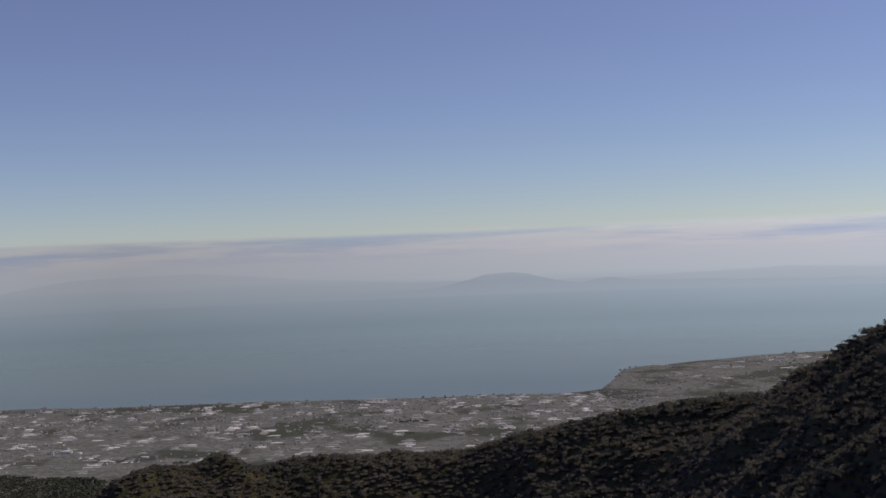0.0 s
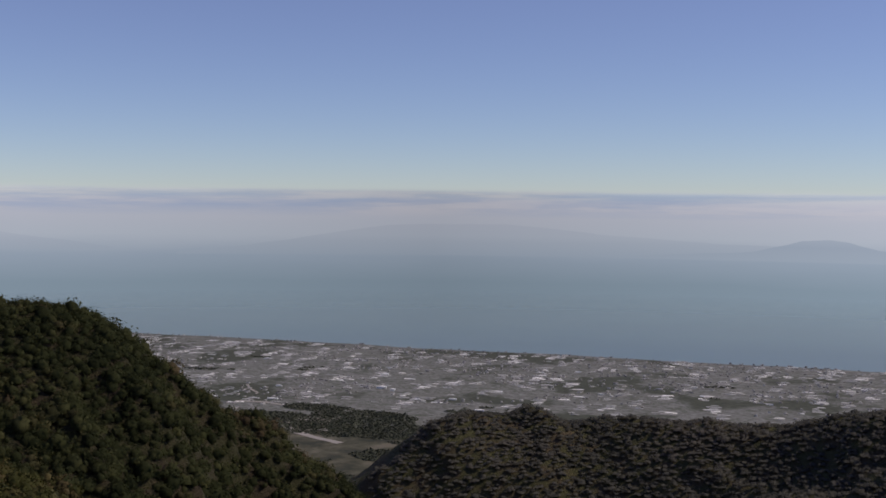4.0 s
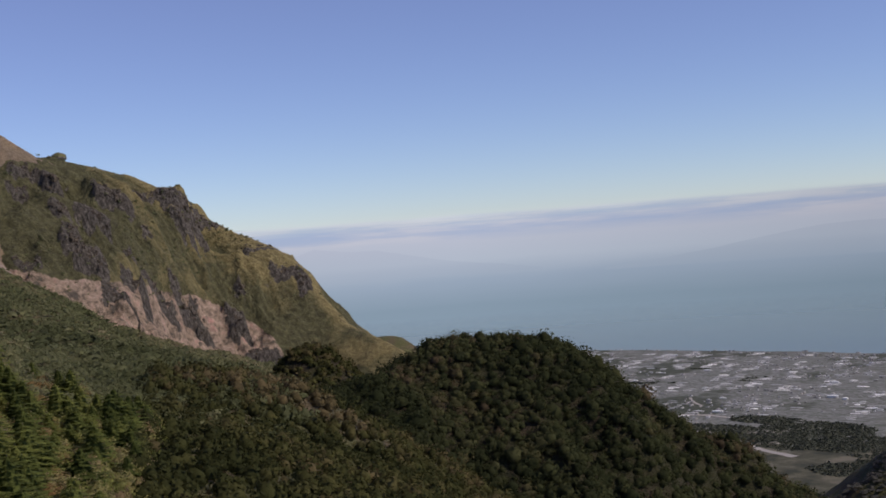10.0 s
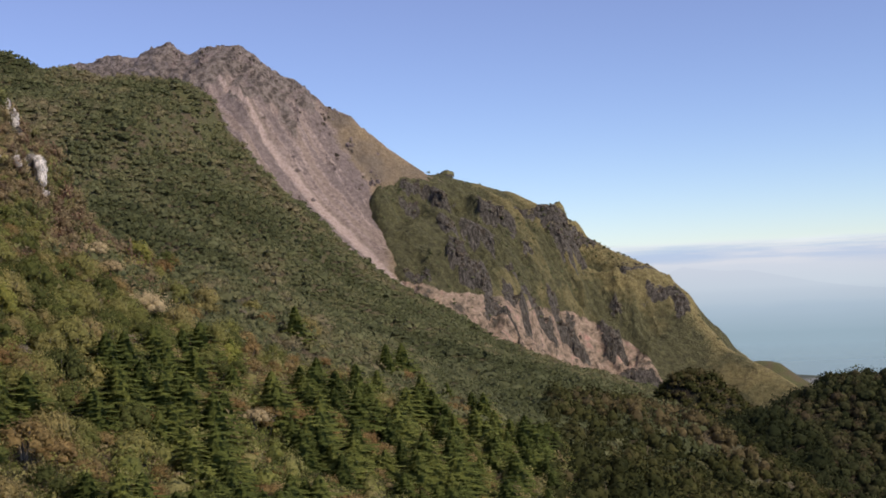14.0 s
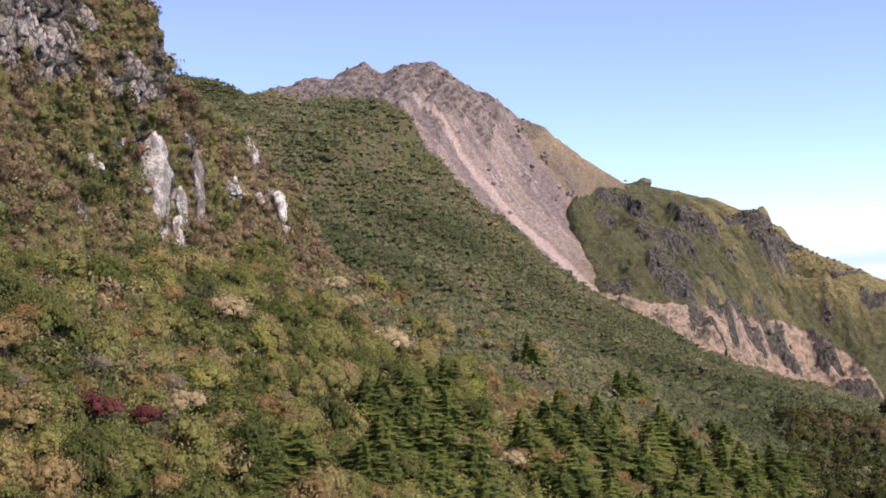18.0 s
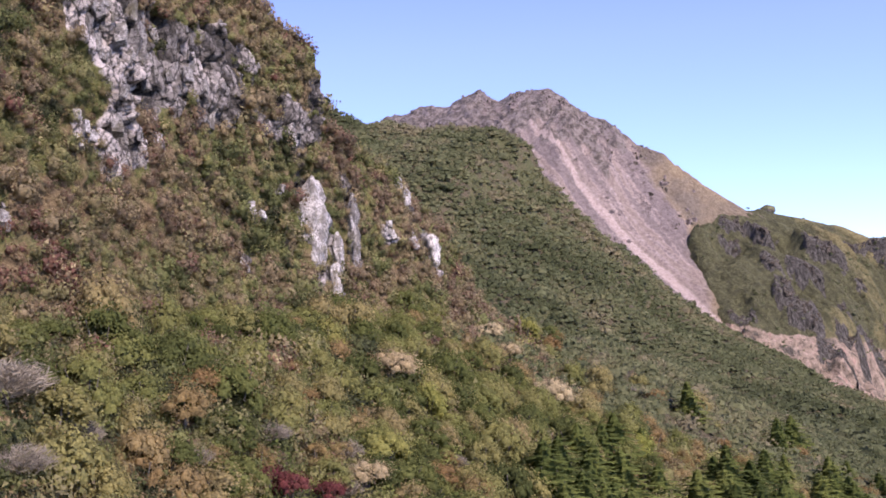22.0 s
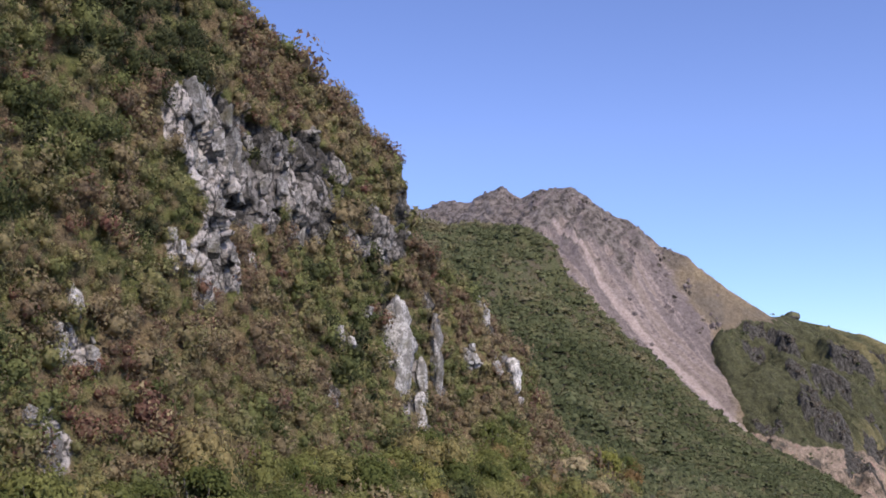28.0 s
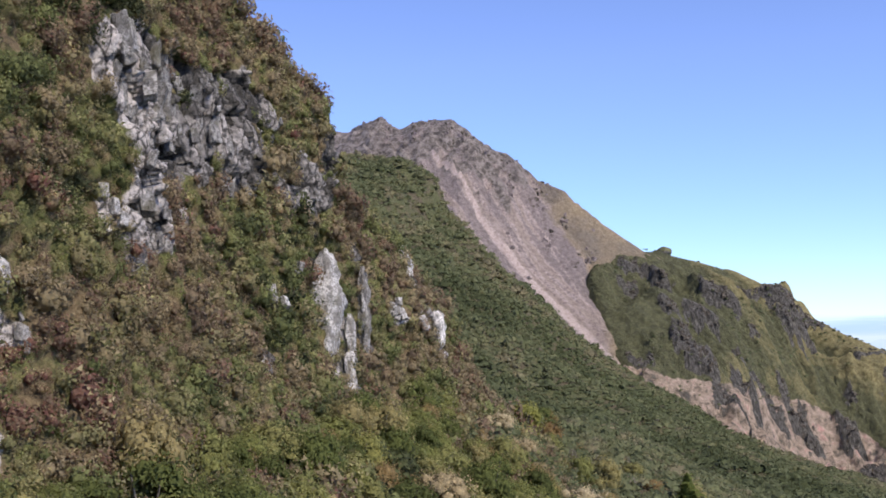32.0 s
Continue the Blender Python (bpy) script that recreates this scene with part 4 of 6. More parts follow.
def crag_point(s, q):
    """A point of the crag: s along it, q metres up its face."""
    d, z = np.interp(q, LEN, CRAG_ROWS[:, 0]), np.interp(q, LEN, CRAG_ROWS[:, 1])
    zc = crest_height(s) + fbm(s / 7, 2.2, octaves=3) * 2.0
    over = np.clip(z - zc, 0, None)
    z = np.minimum(z, zc) - over * 0.12
    d = d - over * 0.55
    x, y = xy_of(s, d)
    fold = fbm(s / 11, z / 50, 4.0, 3) * 2.6 + fbm(x / 4, y / 4, z / 9, 4, 0.55, True) * 1.0 - 0.4
    fold = fold + np.clip((s - 152) / 16, 0, 1) * np.clip((388 - z) / 10, 0, 1) * np.clip((z - 362) / 6, 0, 1) * 4.5
    k = np.clip(q / 8, 0, 1)
    lean = z * 0.22 + fbm(s / 5, z / 8, 2.0, 3) * 1.6
    rock = np.clip((bare_rock(s, z) - 0.40) * 4, 0, 1)
    gap, number, du, dv = cells((s + lean) / 1.7, z / 4.6, 3)
    gap2, number2, du2, dv2 = cells((s + lean * 0.7) / 0.62, z / 1.7, 9)
    slot = np.clip(fbm((s + lean) / 3.2, z / 14, 8.0, 4, 0.6, True) - 0.55, 0, 1) * 4.5
    block = (number - 0.5) * 1.5 + du * (number2 - 0.5) * 1.6 - dv * 0.7 - 0.8 * np.clip(1 - gap / 0.09, 0, 1) + (number2 - 0.5) * 0.45 + du2 * 0.35 - 0.30 * np.clip(1 - gap2 / 0.12, 0, 1) - slot - clefts(s, z)
    x, y = x + E_D[0] * fold * k, y + E_D[1] * fold * k
    rough = fbm(s / 1.6, q / 1.6, 2.0, 3, 0.6) * (1.3 - 0.9 * rock) * k + (block + 0.2) * rock * k + fbm(s / 0.9, z / 1.8, 5.0, 2, 0.6, True) * 0.30 * rock * k
    return x + E_D[0] * rough, y + E_D[1] * rough, z + fbm(s / 3, q / 3, octaves=3) * 0.8


qs, ss = np.concatenate([np.arange(0, 36, 0.5), np.arange(36, 61, 0.26), np.arange(61, LEN[-1], 0.5)]), np.concatenate([np.arange(40, 92, 0.7), np.arange(92, 136, 0.22), np.arange(136, 206, 0.42)])
S, Q = np.meshgrid(ss, qs)
X, Y, Z = crag_point(S, Q)
crag = tagged(new("crag", mesh_of("crag", np.stack([X, Y, Z], -1).reshape(-1, 3), grid_faces(*S.shape), GROUND_CRAG)),
              "steep volcanic crag overgrown with shrubs and dry grass", "crag", kind="structure")
plain_z = np.minimum(np.interp(Q, LEN, CRAG_ROWS[:, 1]), crest_height(S))
value_on(crag.data, "bare", bare_rock(S, plain_z))
lean = plain_z * 0.22 + fbm(S / 5, plain_z / 8, 2.0, 3) * 1.6
tone = cells((S + lean) / 1.7, plain_z / 4.6, 3)[1] * 0.6 + cells((S + lean * 0.7) / 0.62, plain_z / 1.7, 9)[1] * 0.4
# lit left and shaded right of the face painted in, plus a dark patch
value_on(crag.data, "tone", tone + 0.10 + 0.20 * np.clip((110 - S) / 6, -1.3, 1) - 0.25 * np.clip(1.3 - np.hypot((S - 112.6) / 3.2, (plain_z - 395.4) / 4), 0, 1))

# ---- woods ----
def leaves(rng, centres, normals, size, long=1.6):
    """Small leaf sprays at centres, turned roughly along normals: vertices and triangles (two a spray)."""
    n = len(centres)
    nn = normals + rng.normal(0, 0.45, (n, 3))
    nn /= np.linalg.norm(nn, axis=1)[:, None] + 1e-9
    t = np.cross(nn, rng.normal(0, 1, (n, 3)))
    t /= np.linalg.norm(t, axis=1)[:, None] + 1e-9
    b = np.cross(nn, t)
    size = np.broadcast_to(size, (n,)) * rng.uniform(0.65, 1.35, n)
    t, b = t * (size * long)[:, None] * 0.5, b * size[:, None] * 0.5
    lift = nn * (size * 0.18)[:, None]
    v = np.stack([centres - t - b - lift, centres + t * 0.9 - b * 0.6 - lift, centres + b * 1.3], 1).reshape(-1, 3)
    return v, np.arange(n * 3).reshape(n, 3)


def blob(rng, centres, radii, tall):
    """A low faceted dome under each crown, so that it has no holes."""
    n = len(centres)
    a = np.arange(6) * math.pi / 3
    unit = [(0.82 * math.cos(q), 0.82 * math.sin(q), -0.35) for q in a] + [(0.66 * math.cos(q + 0.5), 0.66 * math.sin(q + 0.5), 0.42) for q in a] + [(0, 0, 0.84)]
    unit = np.array(unit)[None] * rng.uniform(0.62, 0.95, (n, 13, 1))
    v = centres[:, None, :] + unit * radii[:, None, None] * np.stack([np.ones(n), np.ones(n), tall], -1)[:, None, :]
    f = [(i, (i + 1) % 6, 6 + i) for i in range(6)] + [((i + 1) % 6, 6 + (i + 1) % 6, 6 + i) for i in range(6)] + [(6 + i, 6 + (i + 1) % 6, 12) for i in range(6)]
    return v.reshape(-1, 3), (np.arange(n)[:, None, None] * 13 + np.array(f)).reshape(-1, 3)


def ball(rng, centres, radii, tall):
    """A round closed core in each clinging shrub."""
    v, f = blob(rng, centres, radii, tall)
    n = len(centres)
    v = v.reshape(n, 13, 3)
    foot = centres - np.stack([0 * radii, 0 * radii, radii * 0.8 * tall], -1)
    v = np.concatenate([v, foot[:, None, :]], 1)
    local = f.reshape(n, -1, 3)[0]
    fan = np.array([((i + 1) % 6, i, 13) for i in range(6)])
    return v.reshape(-1, 3), (np.arange(n)[:, None, None] * 14 + np.concatenate([local, fan])).reshape(-1, 3)


def sphere_dirs(rng, n, low=-0.35):
    z = rng.uniform(low, 1, n)
    a = rng.uniform(0, 2 * math.pi, n)
    r = np.sqrt(1 - z * z)
    return np.stack([r * np.cos(a), r * np.sin(a), z], 1)


def canopy(name, at, radius, tall, count, size, tint, mat, label, category, seed, low=-0.35, cling=False, core=True, lift=0.0):
    """A wood: one crown of leaf sprays at each place, as one mesh. Clinging shrubs grow out from a face and have round cores."""
    rng = np.random.default_rng(seed)
    n = len(at)
    d = sphere_dirs(rng, n * count, low).reshape(n, count, 3)
    if cling:
        inward = d[..., 0] * E_D[0] + d[..., 1] * E_D[1] + 0.25 * d[..., 2]
        d = np.where((inward < -0.15)[..., None], -d, d)
    ph = rng.uniform(0, 6.28, (n, 1, 2))
    az = np.arctan2(d[..., 1], d[..., 0])
    wave = 0.55 if cling else 1.0
    lump = 1 + wave * (0.16 * np.sin(3 * az + ph[..., 0]) + 0.14 * np.sin(5 * d[..., 2] + 2 * az + ph[..., 1]))
    r = radius[:, None] * lump * rng.uniform(0.48 if cling else 0.64, 1.06 if cling else 0.98, (n, count))
    p = at[:, None, :] + d * r[..., None] * np.stack([np.ones(n), np.ones(n), tall], -1)[:, None, :]
    v, f = leaves(rng, p.reshape(-1, 3), d.reshape(-1, 3), np.repeat(size * radius, count))
    soft = np.repeat(d.reshape(-1, 3), 3, axis=0) + rng.normal(0, 0.22, (n * count * 3, 3))
    leaf_tint = np.clip(np.repeat(tint, count * 3) + np.repeat(rng.normal(0, 0.03, n * count), 3), 0, 1)
    if not core:
        me = mesh_of(name, v, outward(v, f, soft), mat)
    else:
        bv, bf = ball(rng, at, radius * 0.60, tall) if cling else blob(rng, at, radius * 0.88, tall)
        soft = np.concatenate([soft, bv - np.repeat(at, len(bv) // n, axis=0)])
        v, f = np.concatenate([v, bv]), np.concatenate([f, bf + len(v)])
        me = mesh_of(name, v, outward(v, f, soft), mat)
        leaf_tint = np.concatenate([leaf_tint, np.repeat(np.clip(tint, 0, 1), len(bv) // n)])
    value_on(me, "tint", leaf_tint)
    soft_normals(me, soft + (0, 0, lift))
    return tagged(new(name, me), label, category, kind="stuff")


def scatter(rng, a0, a1, b0, b1, step):
    """Jittered places over a rectangle."""
    a, b = np.meshgrid(np.arange(a0, a1, step), np.arange(b0, b1, step))
    a, b = a.ravel(), b.ravel()
    return a + rng.uniform(-0.5, 0.5, len(a)) * step * 0.95, b + rng.uniform(-0.5, 0.5, len(b)) * step * 0.95


def autumn_edge(s, d):
    """Metres by which a place lies within the rusty near slope, before the green far woods begin."""
    return np.interp(d, (-75, -55, -48, -36, -19, 0, 20), (176, 178, 185, 204, 227, 250, 272)) + fbm(s / 14, d / 10, 4.0, 3) * 16 - s


# woods on the far mountainside: their near edge with finer crowns, then all the rest
rng = np.random.default_rng(21)
s, d = scatter(rng, 165, 330, -130, 60, 2.6)
edge = autumn_edge(s, d) + rng.normal(0, 4, len(s))
keep = (edge < 2) & (d < np.interp(s, (250, 260, 330), (8, 30, 46))) & (s + d * 0.2 < 322 + rng.normal(0, 8, len(s)))
s, d, edge = s[keep], d[keep], edge[keep]
x, y = xy_of(s, d)
r = rng.uniform(1.2, 2.3, len(s)) * (1 + 0.7 * rng.random(len(s)) ** 5)
t = 0.42 + fbm(s / 60, d / 45, 2.0, 5, 0.62) * 0.8 + fbm(s / 16, d / 12, 6.0, 3) * 0.35 + rng.normal(0, 0.12, len(s)) + np.where(rng.random(len(s)) < 0.35 * np.exp(edge / 25), 0.4, 0)
canopy("far_woods", np.stack([x, y, mountainside(s, d) + r * 0.25], 1), r, rng.uniform(0.45, 0.75, len(s)), 46, 0.20, t, FARWOOD, "green and olive woodland where the far mountainside begins", "woods", 31, -0.1, lift=1.2)
s, d = scatter(rng, 300, 850, -400, 110, 3.7)
keep = (d < 40 + (s - 255) * 0.1) & (s + rng.normal(0, 4, len(s)) < 842) & ((s + d * 0.2 > 318 + rng.normal(0, 8, len(s))) | (d < -125))
s, d = s[keep], d[keep]
x, y = xy_of(s, d)
r = rng.uniform(1.3, 2.7, len(s)) * (1 + 0.9 * rng.random(len(s)) ** 5)
scrub = np.clip((-d - 150 + fbm(s / 50 + 3, d / 50) * 120) / 80, 0, 1)
r = r * 1.30 * (1 - 0.10 * scrub)
steep = np.clip((-d - 100) / 60, 0, 1)
z = mountainside(s, d) + r * (0.12 + 0.42 * steep)
dark = rng.random(len(s)) < 0.06
t = 0.42 + fbm(s / 60, d / 45, 2.0, 5, 0.62) * 0.8 + fbm(s / 16, d / 12, 6.0, 3) * 0.35 + rng.normal(0, 0.11, len(s)) + 0.10 * scrub - np.where(dark, 0.25, 0)
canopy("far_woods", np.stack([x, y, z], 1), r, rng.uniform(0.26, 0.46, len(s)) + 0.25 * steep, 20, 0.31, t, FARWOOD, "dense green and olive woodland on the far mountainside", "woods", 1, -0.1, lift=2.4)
# hill
x, y = scatter(rng, -380, -60, 220, 560, 3.3)
z = hill_height(x, y)
s, d = sd_of(x, y)
keep = (z > 165) & (z > mountainside(s, d) - 3)
x, y, z = x[keep], y[keep], z[keep]
r = rng.uniform(1.9, 3.9, len(x)) * (1 + 0.8 * rng.random(len(x)) ** 5)
t = 0.35 + fbm(x / 40, y / 40) * 0.9 + rng.normal(0, 0.20, len(x))
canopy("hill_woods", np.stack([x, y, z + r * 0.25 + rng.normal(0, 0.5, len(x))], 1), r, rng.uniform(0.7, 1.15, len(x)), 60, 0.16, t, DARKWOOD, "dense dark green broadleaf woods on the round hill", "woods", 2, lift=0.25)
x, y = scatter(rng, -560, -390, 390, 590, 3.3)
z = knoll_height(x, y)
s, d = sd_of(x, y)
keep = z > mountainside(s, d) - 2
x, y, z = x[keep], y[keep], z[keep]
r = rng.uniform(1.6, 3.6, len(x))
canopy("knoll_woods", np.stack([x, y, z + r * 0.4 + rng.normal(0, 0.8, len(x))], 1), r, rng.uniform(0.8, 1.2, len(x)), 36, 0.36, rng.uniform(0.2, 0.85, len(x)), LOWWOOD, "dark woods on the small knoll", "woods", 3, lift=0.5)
# long ridge
x, y = scatter(rng, -300, 420, 380, 960, 3.8)
x, y = x + rng.normal(0, 1.6, len(x)), y + rng.normal(0, 1.6, len(y))
z = ridge_height(x, y)
keep = (z > 60) & (ridge(x, y, RIDGE_CREST, 0.55, 3.0, 14) > z - 25)
x, y, z = x[keep], y[keep], z[keep]
r = rng.uniform(1.7, 3.5, len(x)) * (1 + 0.6 * rng.random(len(x)) ** 4)
t = 0.42 + fbm(x / 60, y / 60) * 0.9 + rng.normal(0, 0.07, len(x))
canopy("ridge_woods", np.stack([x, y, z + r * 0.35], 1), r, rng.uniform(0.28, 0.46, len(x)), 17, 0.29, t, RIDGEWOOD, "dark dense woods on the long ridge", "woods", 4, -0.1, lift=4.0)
# shrubs on the shoulder
x, y = scatter(rng, -960, -560, 480, 800, 6.5)
z = shoulder_height(x, y)
s, d = sd_of(x, y)
keep = (z > mountainside(s, d)) & (z > dome_height(x, y)) & (fbm(x / 45, y / 45, 8.0) + rng.normal(0, 0.15, len(x)) > 0.06) & (z > 310 + rng.normal(0, 18, len(x)))
x, y, z = x[keep], y[keep], z[keep]
r = rng.uniform(0.9, 2.2, len(x))
canopy("shoulder_shrubs", np.stack([x, y, z + r * 0.2], 1), r, rng.uniform(0.5, 0.9, len(x)), 12, 0.5, rng.uniform(0.1, 0.8, len(x)), FARWOOD, "low green shrubs and grass on the crags", "shrubs", 5)
# woods in the valley and on the plain
x, y = scatter(rng, -1250, 420, 1200, 2300, 5.6)
w = fbm(x / 160, y / 70, 6.0, 4)
grove = (np.hypot((x + 645) / 90, (y - 1725) / 62) < 1) | (np.hypot((x + 564) / 75, (y - 1632) / 60) < 1) | (np.hypot((x + 746) / 60, (y - 1780) / 30) < 1)
keep = (w + np.clip((1700 - y) / 900, -0.25, 0.12) + rng.normal(0, 0.02, len(x)) > 0.27) | grove
x, y = x[keep], y[keep]
r = rng.uniform(3.6, 6.4, len(x))
canopy("plain_woods", np.stack([x, y, plain_height(x, y) + r * 0.1], 1), r, rng.uniform(0.07, 0.14, len(x)), 6, 0.5, rng.uniform(0, 0.8, len(x)), PLAINWOOD, "patches of dark woodland among the fields of the plain", "woods", 6, lift=0.8)


# ---- single trees and bushes of the near slope ----
def tapered(points, radii, sides=6):
    """A bent tapering stem through points: vertices and faces."""
    v, f = [], []
    for (x, y, z), r in zip(points, radii):
        for k in range(sides):
            a = 2 * math.pi * k / sides
            v.append((x + r * math.cos(a), y + r * math.sin(a), z))
    for i in range(len(points) - 1):
        for k in range(sides):
            k2 = (k + 1) % sides
            f.append((i * sides + k, i * sides + k2, (i + 1) * sides + k2, (i + 1) * sides + k))
    return np.array(v), np.array(f)


def join(*pieces):
    v, f, n = [], [], 0
    for a, b in pieces:
        v.append(a)
        f.append(b + n)
        n += len(a)
    return np.concatenate(v), np.concatenate(f)


def make_conifer(seed, tall):
    """A fir: tapered trunk and tiers of broad ragged boughs, with dark gaps between the tiers and a blunt top."""
    rng = np.random.default_rng(seed)
    root = new("conifer_tree")
    part("trunk", mesh_of("fir_trunk", *tapered([(0, 0, -0.6), (0.02, 0, tall * 0.4), (0, 0.03, tall * 0.98)], [tall * 0.022, tall * 0.014, 0.02]), BARK), root, "brown fir trunk")
    v, f, n, soft = [], [], 0, []
    levels = 12
    for i in range(levels):
        k = i / (levels - 1)
        z = tall * (0.08 + 0.90 * k) + rng.normal(0, 0.06)
        reach = tall * 0.44 * (1 - k) ** 0.58 * rng.uniform(0.85, 1.1) + 0.22
        boughs = int(13 - 7 * k)
        turn = rng.uniform(0, 6.28)
        for j in range(boughs):
            a = turn + 2 * math.pi * j / boughs + rng.normal(0, 0.16)
            L = reach * rng.uniform(0.62, 1.15)
            droop, rise = rng.uniform(0.08, 0.26) * L, rng.uniform(0.0, 0.14) * L
            out, side = np.array((math.cos(a), math.sin(a), 0)), np.array((-math.sin(a), math.cos(a), 0))
            for q in (0.30, 0.48, 0.66, 0.82, 0.95):
                c = out * L * q + np.array((0, 0, z + rise * q - droop * q * q))
                for sgn in (-1, 1):
                    w = L * (0.40 - 0.26 * q) * rng.uniform(0.7, 1.3)
                    tip = c + side * sgn * w + out * w * rng.uniform(0.5, 1.0) + (0, 0, -w * rng.uniform(0.05, 0.35))
                    back = c - out * L * 0.16 + (0, 0, 0.02 * L)
                    front = c + out * L * 0.13
                    v += [back, tip, front]
                    f.append((n, n + 1, n + 2))
                    soft += [out * 0.7 + side * sgn * 0.25 + (0, 0, 0.75)] * 3
                    n += 3
    rings, sides = 9, 9
    for i in range(rings):
        for j in range(sides):
            quad = []
            for ii, jj in ((i, j), (i, j + 1), (i + 1, j + 1), (i + 1, j)):
                k, a = ii / rings, 2 * math.pi * (jj % sides) / sides
                rad = tall * 0.44 * (1 - k) ** 0.58 * (0.56 if (ii + jj) % 2 else 0.42)
                quad.append(np.array((rad * math.cos(a), rad * math.sin(a), tall * (0.05 + 0.9 * k))))
            m = 2 * math.pi * (j + 0.5) / sides
            for tri in ((0, 1, 2), (0, 2, 3)):
                v += [quad[q] for q in tri]
                soft += [np.array((math.cos(m), math.sin(m), 0.1))] * 3
                f.append((n, n + 1, n + 2))
                n += 3
    v, soft = np.array(v), np.array(soft) + rng.normal(0, 0.22, (n, 3))
    crown = mesh_of("fir_crown", v, outward(v, np.array(f), soft), FIR)
    soft_normals(crown, soft)
    part("crown", crown, root, "dark green layered fir boughs")
    return tagged(root, "dark green layered conifer among autumn broadleaf trees", "conifer", group="conifers of the near slope")


def make_broadleaf(seed, mat, name, label, category, group, radius=1.9, tall=0.85, count=2100, size=0.108, stems=3, crown_label="", lift=0.55):
    """A small tree or bush: bent stems and a crown of leaf sprays gathered in clumps."""
    rng = np.random.default_rng(seed)
    root = new(name)
    pieces = []
    for i in range(stems):
        a = 2 * math.pi * i / stems + rng.uniform(-0.4, 0.4)
        lean = radius * rng.uniform(0.25, 0.5)
        pieces.append(tapered([(0.08 * math.cos(a), 0.08 * math.sin(a), -0.8), (lean * 0.4 * math.cos(a), lean * 0.4 * math.sin(a), lift * 0.6), (lean * math.cos(a), lean * math.sin(a), lift + radius * tall * 0.6)],
                              [0.10, 0.07, 0.025], 5))
    part("trunk", mesh_of(name + "_stems", *join(*pieces), BARK), root, "thin grey-brown stems")
    lumps = 22
    dirs = sphere_dirs(rng, lumps, -0.2)
    centre = np.array((0, 0, lift)) + dirs * radius * (0.62, 0.62, 0.62 * tall)
    which = rng.integers(0, lumps, count)
    dd_ = sphere_dirs(rng, count, -0.5)
    rr = radius * rng.uniform(0.24, 0.50, lumps)[which] * rng.uniform(0.45, 1.12, count)
    p = centre[which] + dd_ * rr[:, None] * (1, 1, 0.8)
    bv, bf = blob(rng, centre, radius * 0.27 * np.ones(lumps), 0.8 * np.ones(lumps))
    v, f = join(leaves(rng, p, dd_ * 0.7 + dirs[which] * 0.6, size), (bv, bf))
    soft = np.repeat(dd_ * 0.8 + dirs[which] * 0.5, 3, axis=0) + rng.normal(0, 0.2, (count * 3, 3))
    soft = np.concatenate([soft, bv - np.repeat(centre, 13, axis=0)])
    crown = mesh_of(name + "_crown", v, outward(v, f, soft), mat)
    soft_normals(crown, soft)
    part("crown", crown, root, crown_label)
    return tagged(root, label, category, group=group)


def make_twig_bush(seed, mat, name, label, group, radius=2.2, count=1500, dome=0.55, crown_label="bare pale twigs"):
    """A bush of fine upright twigs that fan out from the base."""
    rng = np.random.default_rng(seed)
    root = new(name)
    d = sphere_dirs(rng, count, 0.02)
    foot = np.stack([rng.normal(0, radius * 0.22, count), rng.normal(0, radius * 0.22, count), rng.uniform(-0.2, 0.5, count)], 1)
    tip = d * radius * rng.uniform(0.7, 1.1, (count, 1)) * (1, 1, dome) + (0, 0, 0.3)
    foot = np.where(rng.random((count, 1)) < 0.75, tip * rng.uniform(0.35, 0.8, (count, 1)) + rng.normal(0, 0.10 * radius, (count, 3)), foot)
    mid = (foot + tip) / 2 + rng.normal(0, 0.05 * radius, (count, 3))
    side = np.cross(tip - foot, rng.normal(0, 1, (count, 3)))
    side /= np.linalg.norm(side, axis=1)[:, None]
    w = 0.011 * radius
    v = np.stack([foot, mid - side * w * 0.7, tip + side * w, mid + side * w * 0.9], 1).reshape(-1, 3)
    part("crown", mesh_of(name + "_twigs", v, np.arange(count * 4).reshape(-1, 4), mat), root, crown_label)
    part("trunk", mesh_of(name + "_stems", *join(*[tapered([(0.1 * k, 0, -0.6), (0.35 * math.cos(2.1 * k), 0.35 * math.sin(2.1 * k), 0.5), (radius * 0.45 * math.cos(2.1 * k), radius * 0.45 * math.sin(2.1 * k), radius * dome * 0.7)], [0.09, 0.06, 0.02], 5) for k in range(4)]), BARK), root, "grey stems")
    return tagged(root, label, "bush", group=group)


conifers = [make_conifer(31 + i, 7.0) for i in range(3)]
greens = [make_broadleaf(41 + i, LEAF, "broadleaf_tree", "green and olive broadleaf tree with a rounded crown", "tree", "green trees of the near slope", 1.9 + 0.15 * i, 0.75 + 0.1 * i, crown_label="green and olive leaves") for i in range(4)]
rusts = [make_broadleaf(51 + i, RUST, "autumn_tree", "rust-brown autumn tree with thinning leaves", "tree", "rusty trees of the near slope", 1.8, 0.8, 1900, 0.085, crown_label="rust-brown leaves") for i in range(3)]
reds = [make_broadleaf(61, RED, "maple_tree", "deep red autumn maple", "tree", "red maples", 1.8, 0.6, 1900, 0.085, crown_label="deep red leaves")]
bares = [make_twig_bush(66 + i, TWIG, "bare_bush", "bare bush with fine pale grey twigs", "bare bushes of the near slope") for i in range(2)]
straws = [make_broadleaf(71, STRAW, "straw_bush", "straw-coloured domed bush on the slope", "bush", "straw bushes", 2.3, 0.62, 2400, 0.085, crown_label="straw-coloured dry leaves")]


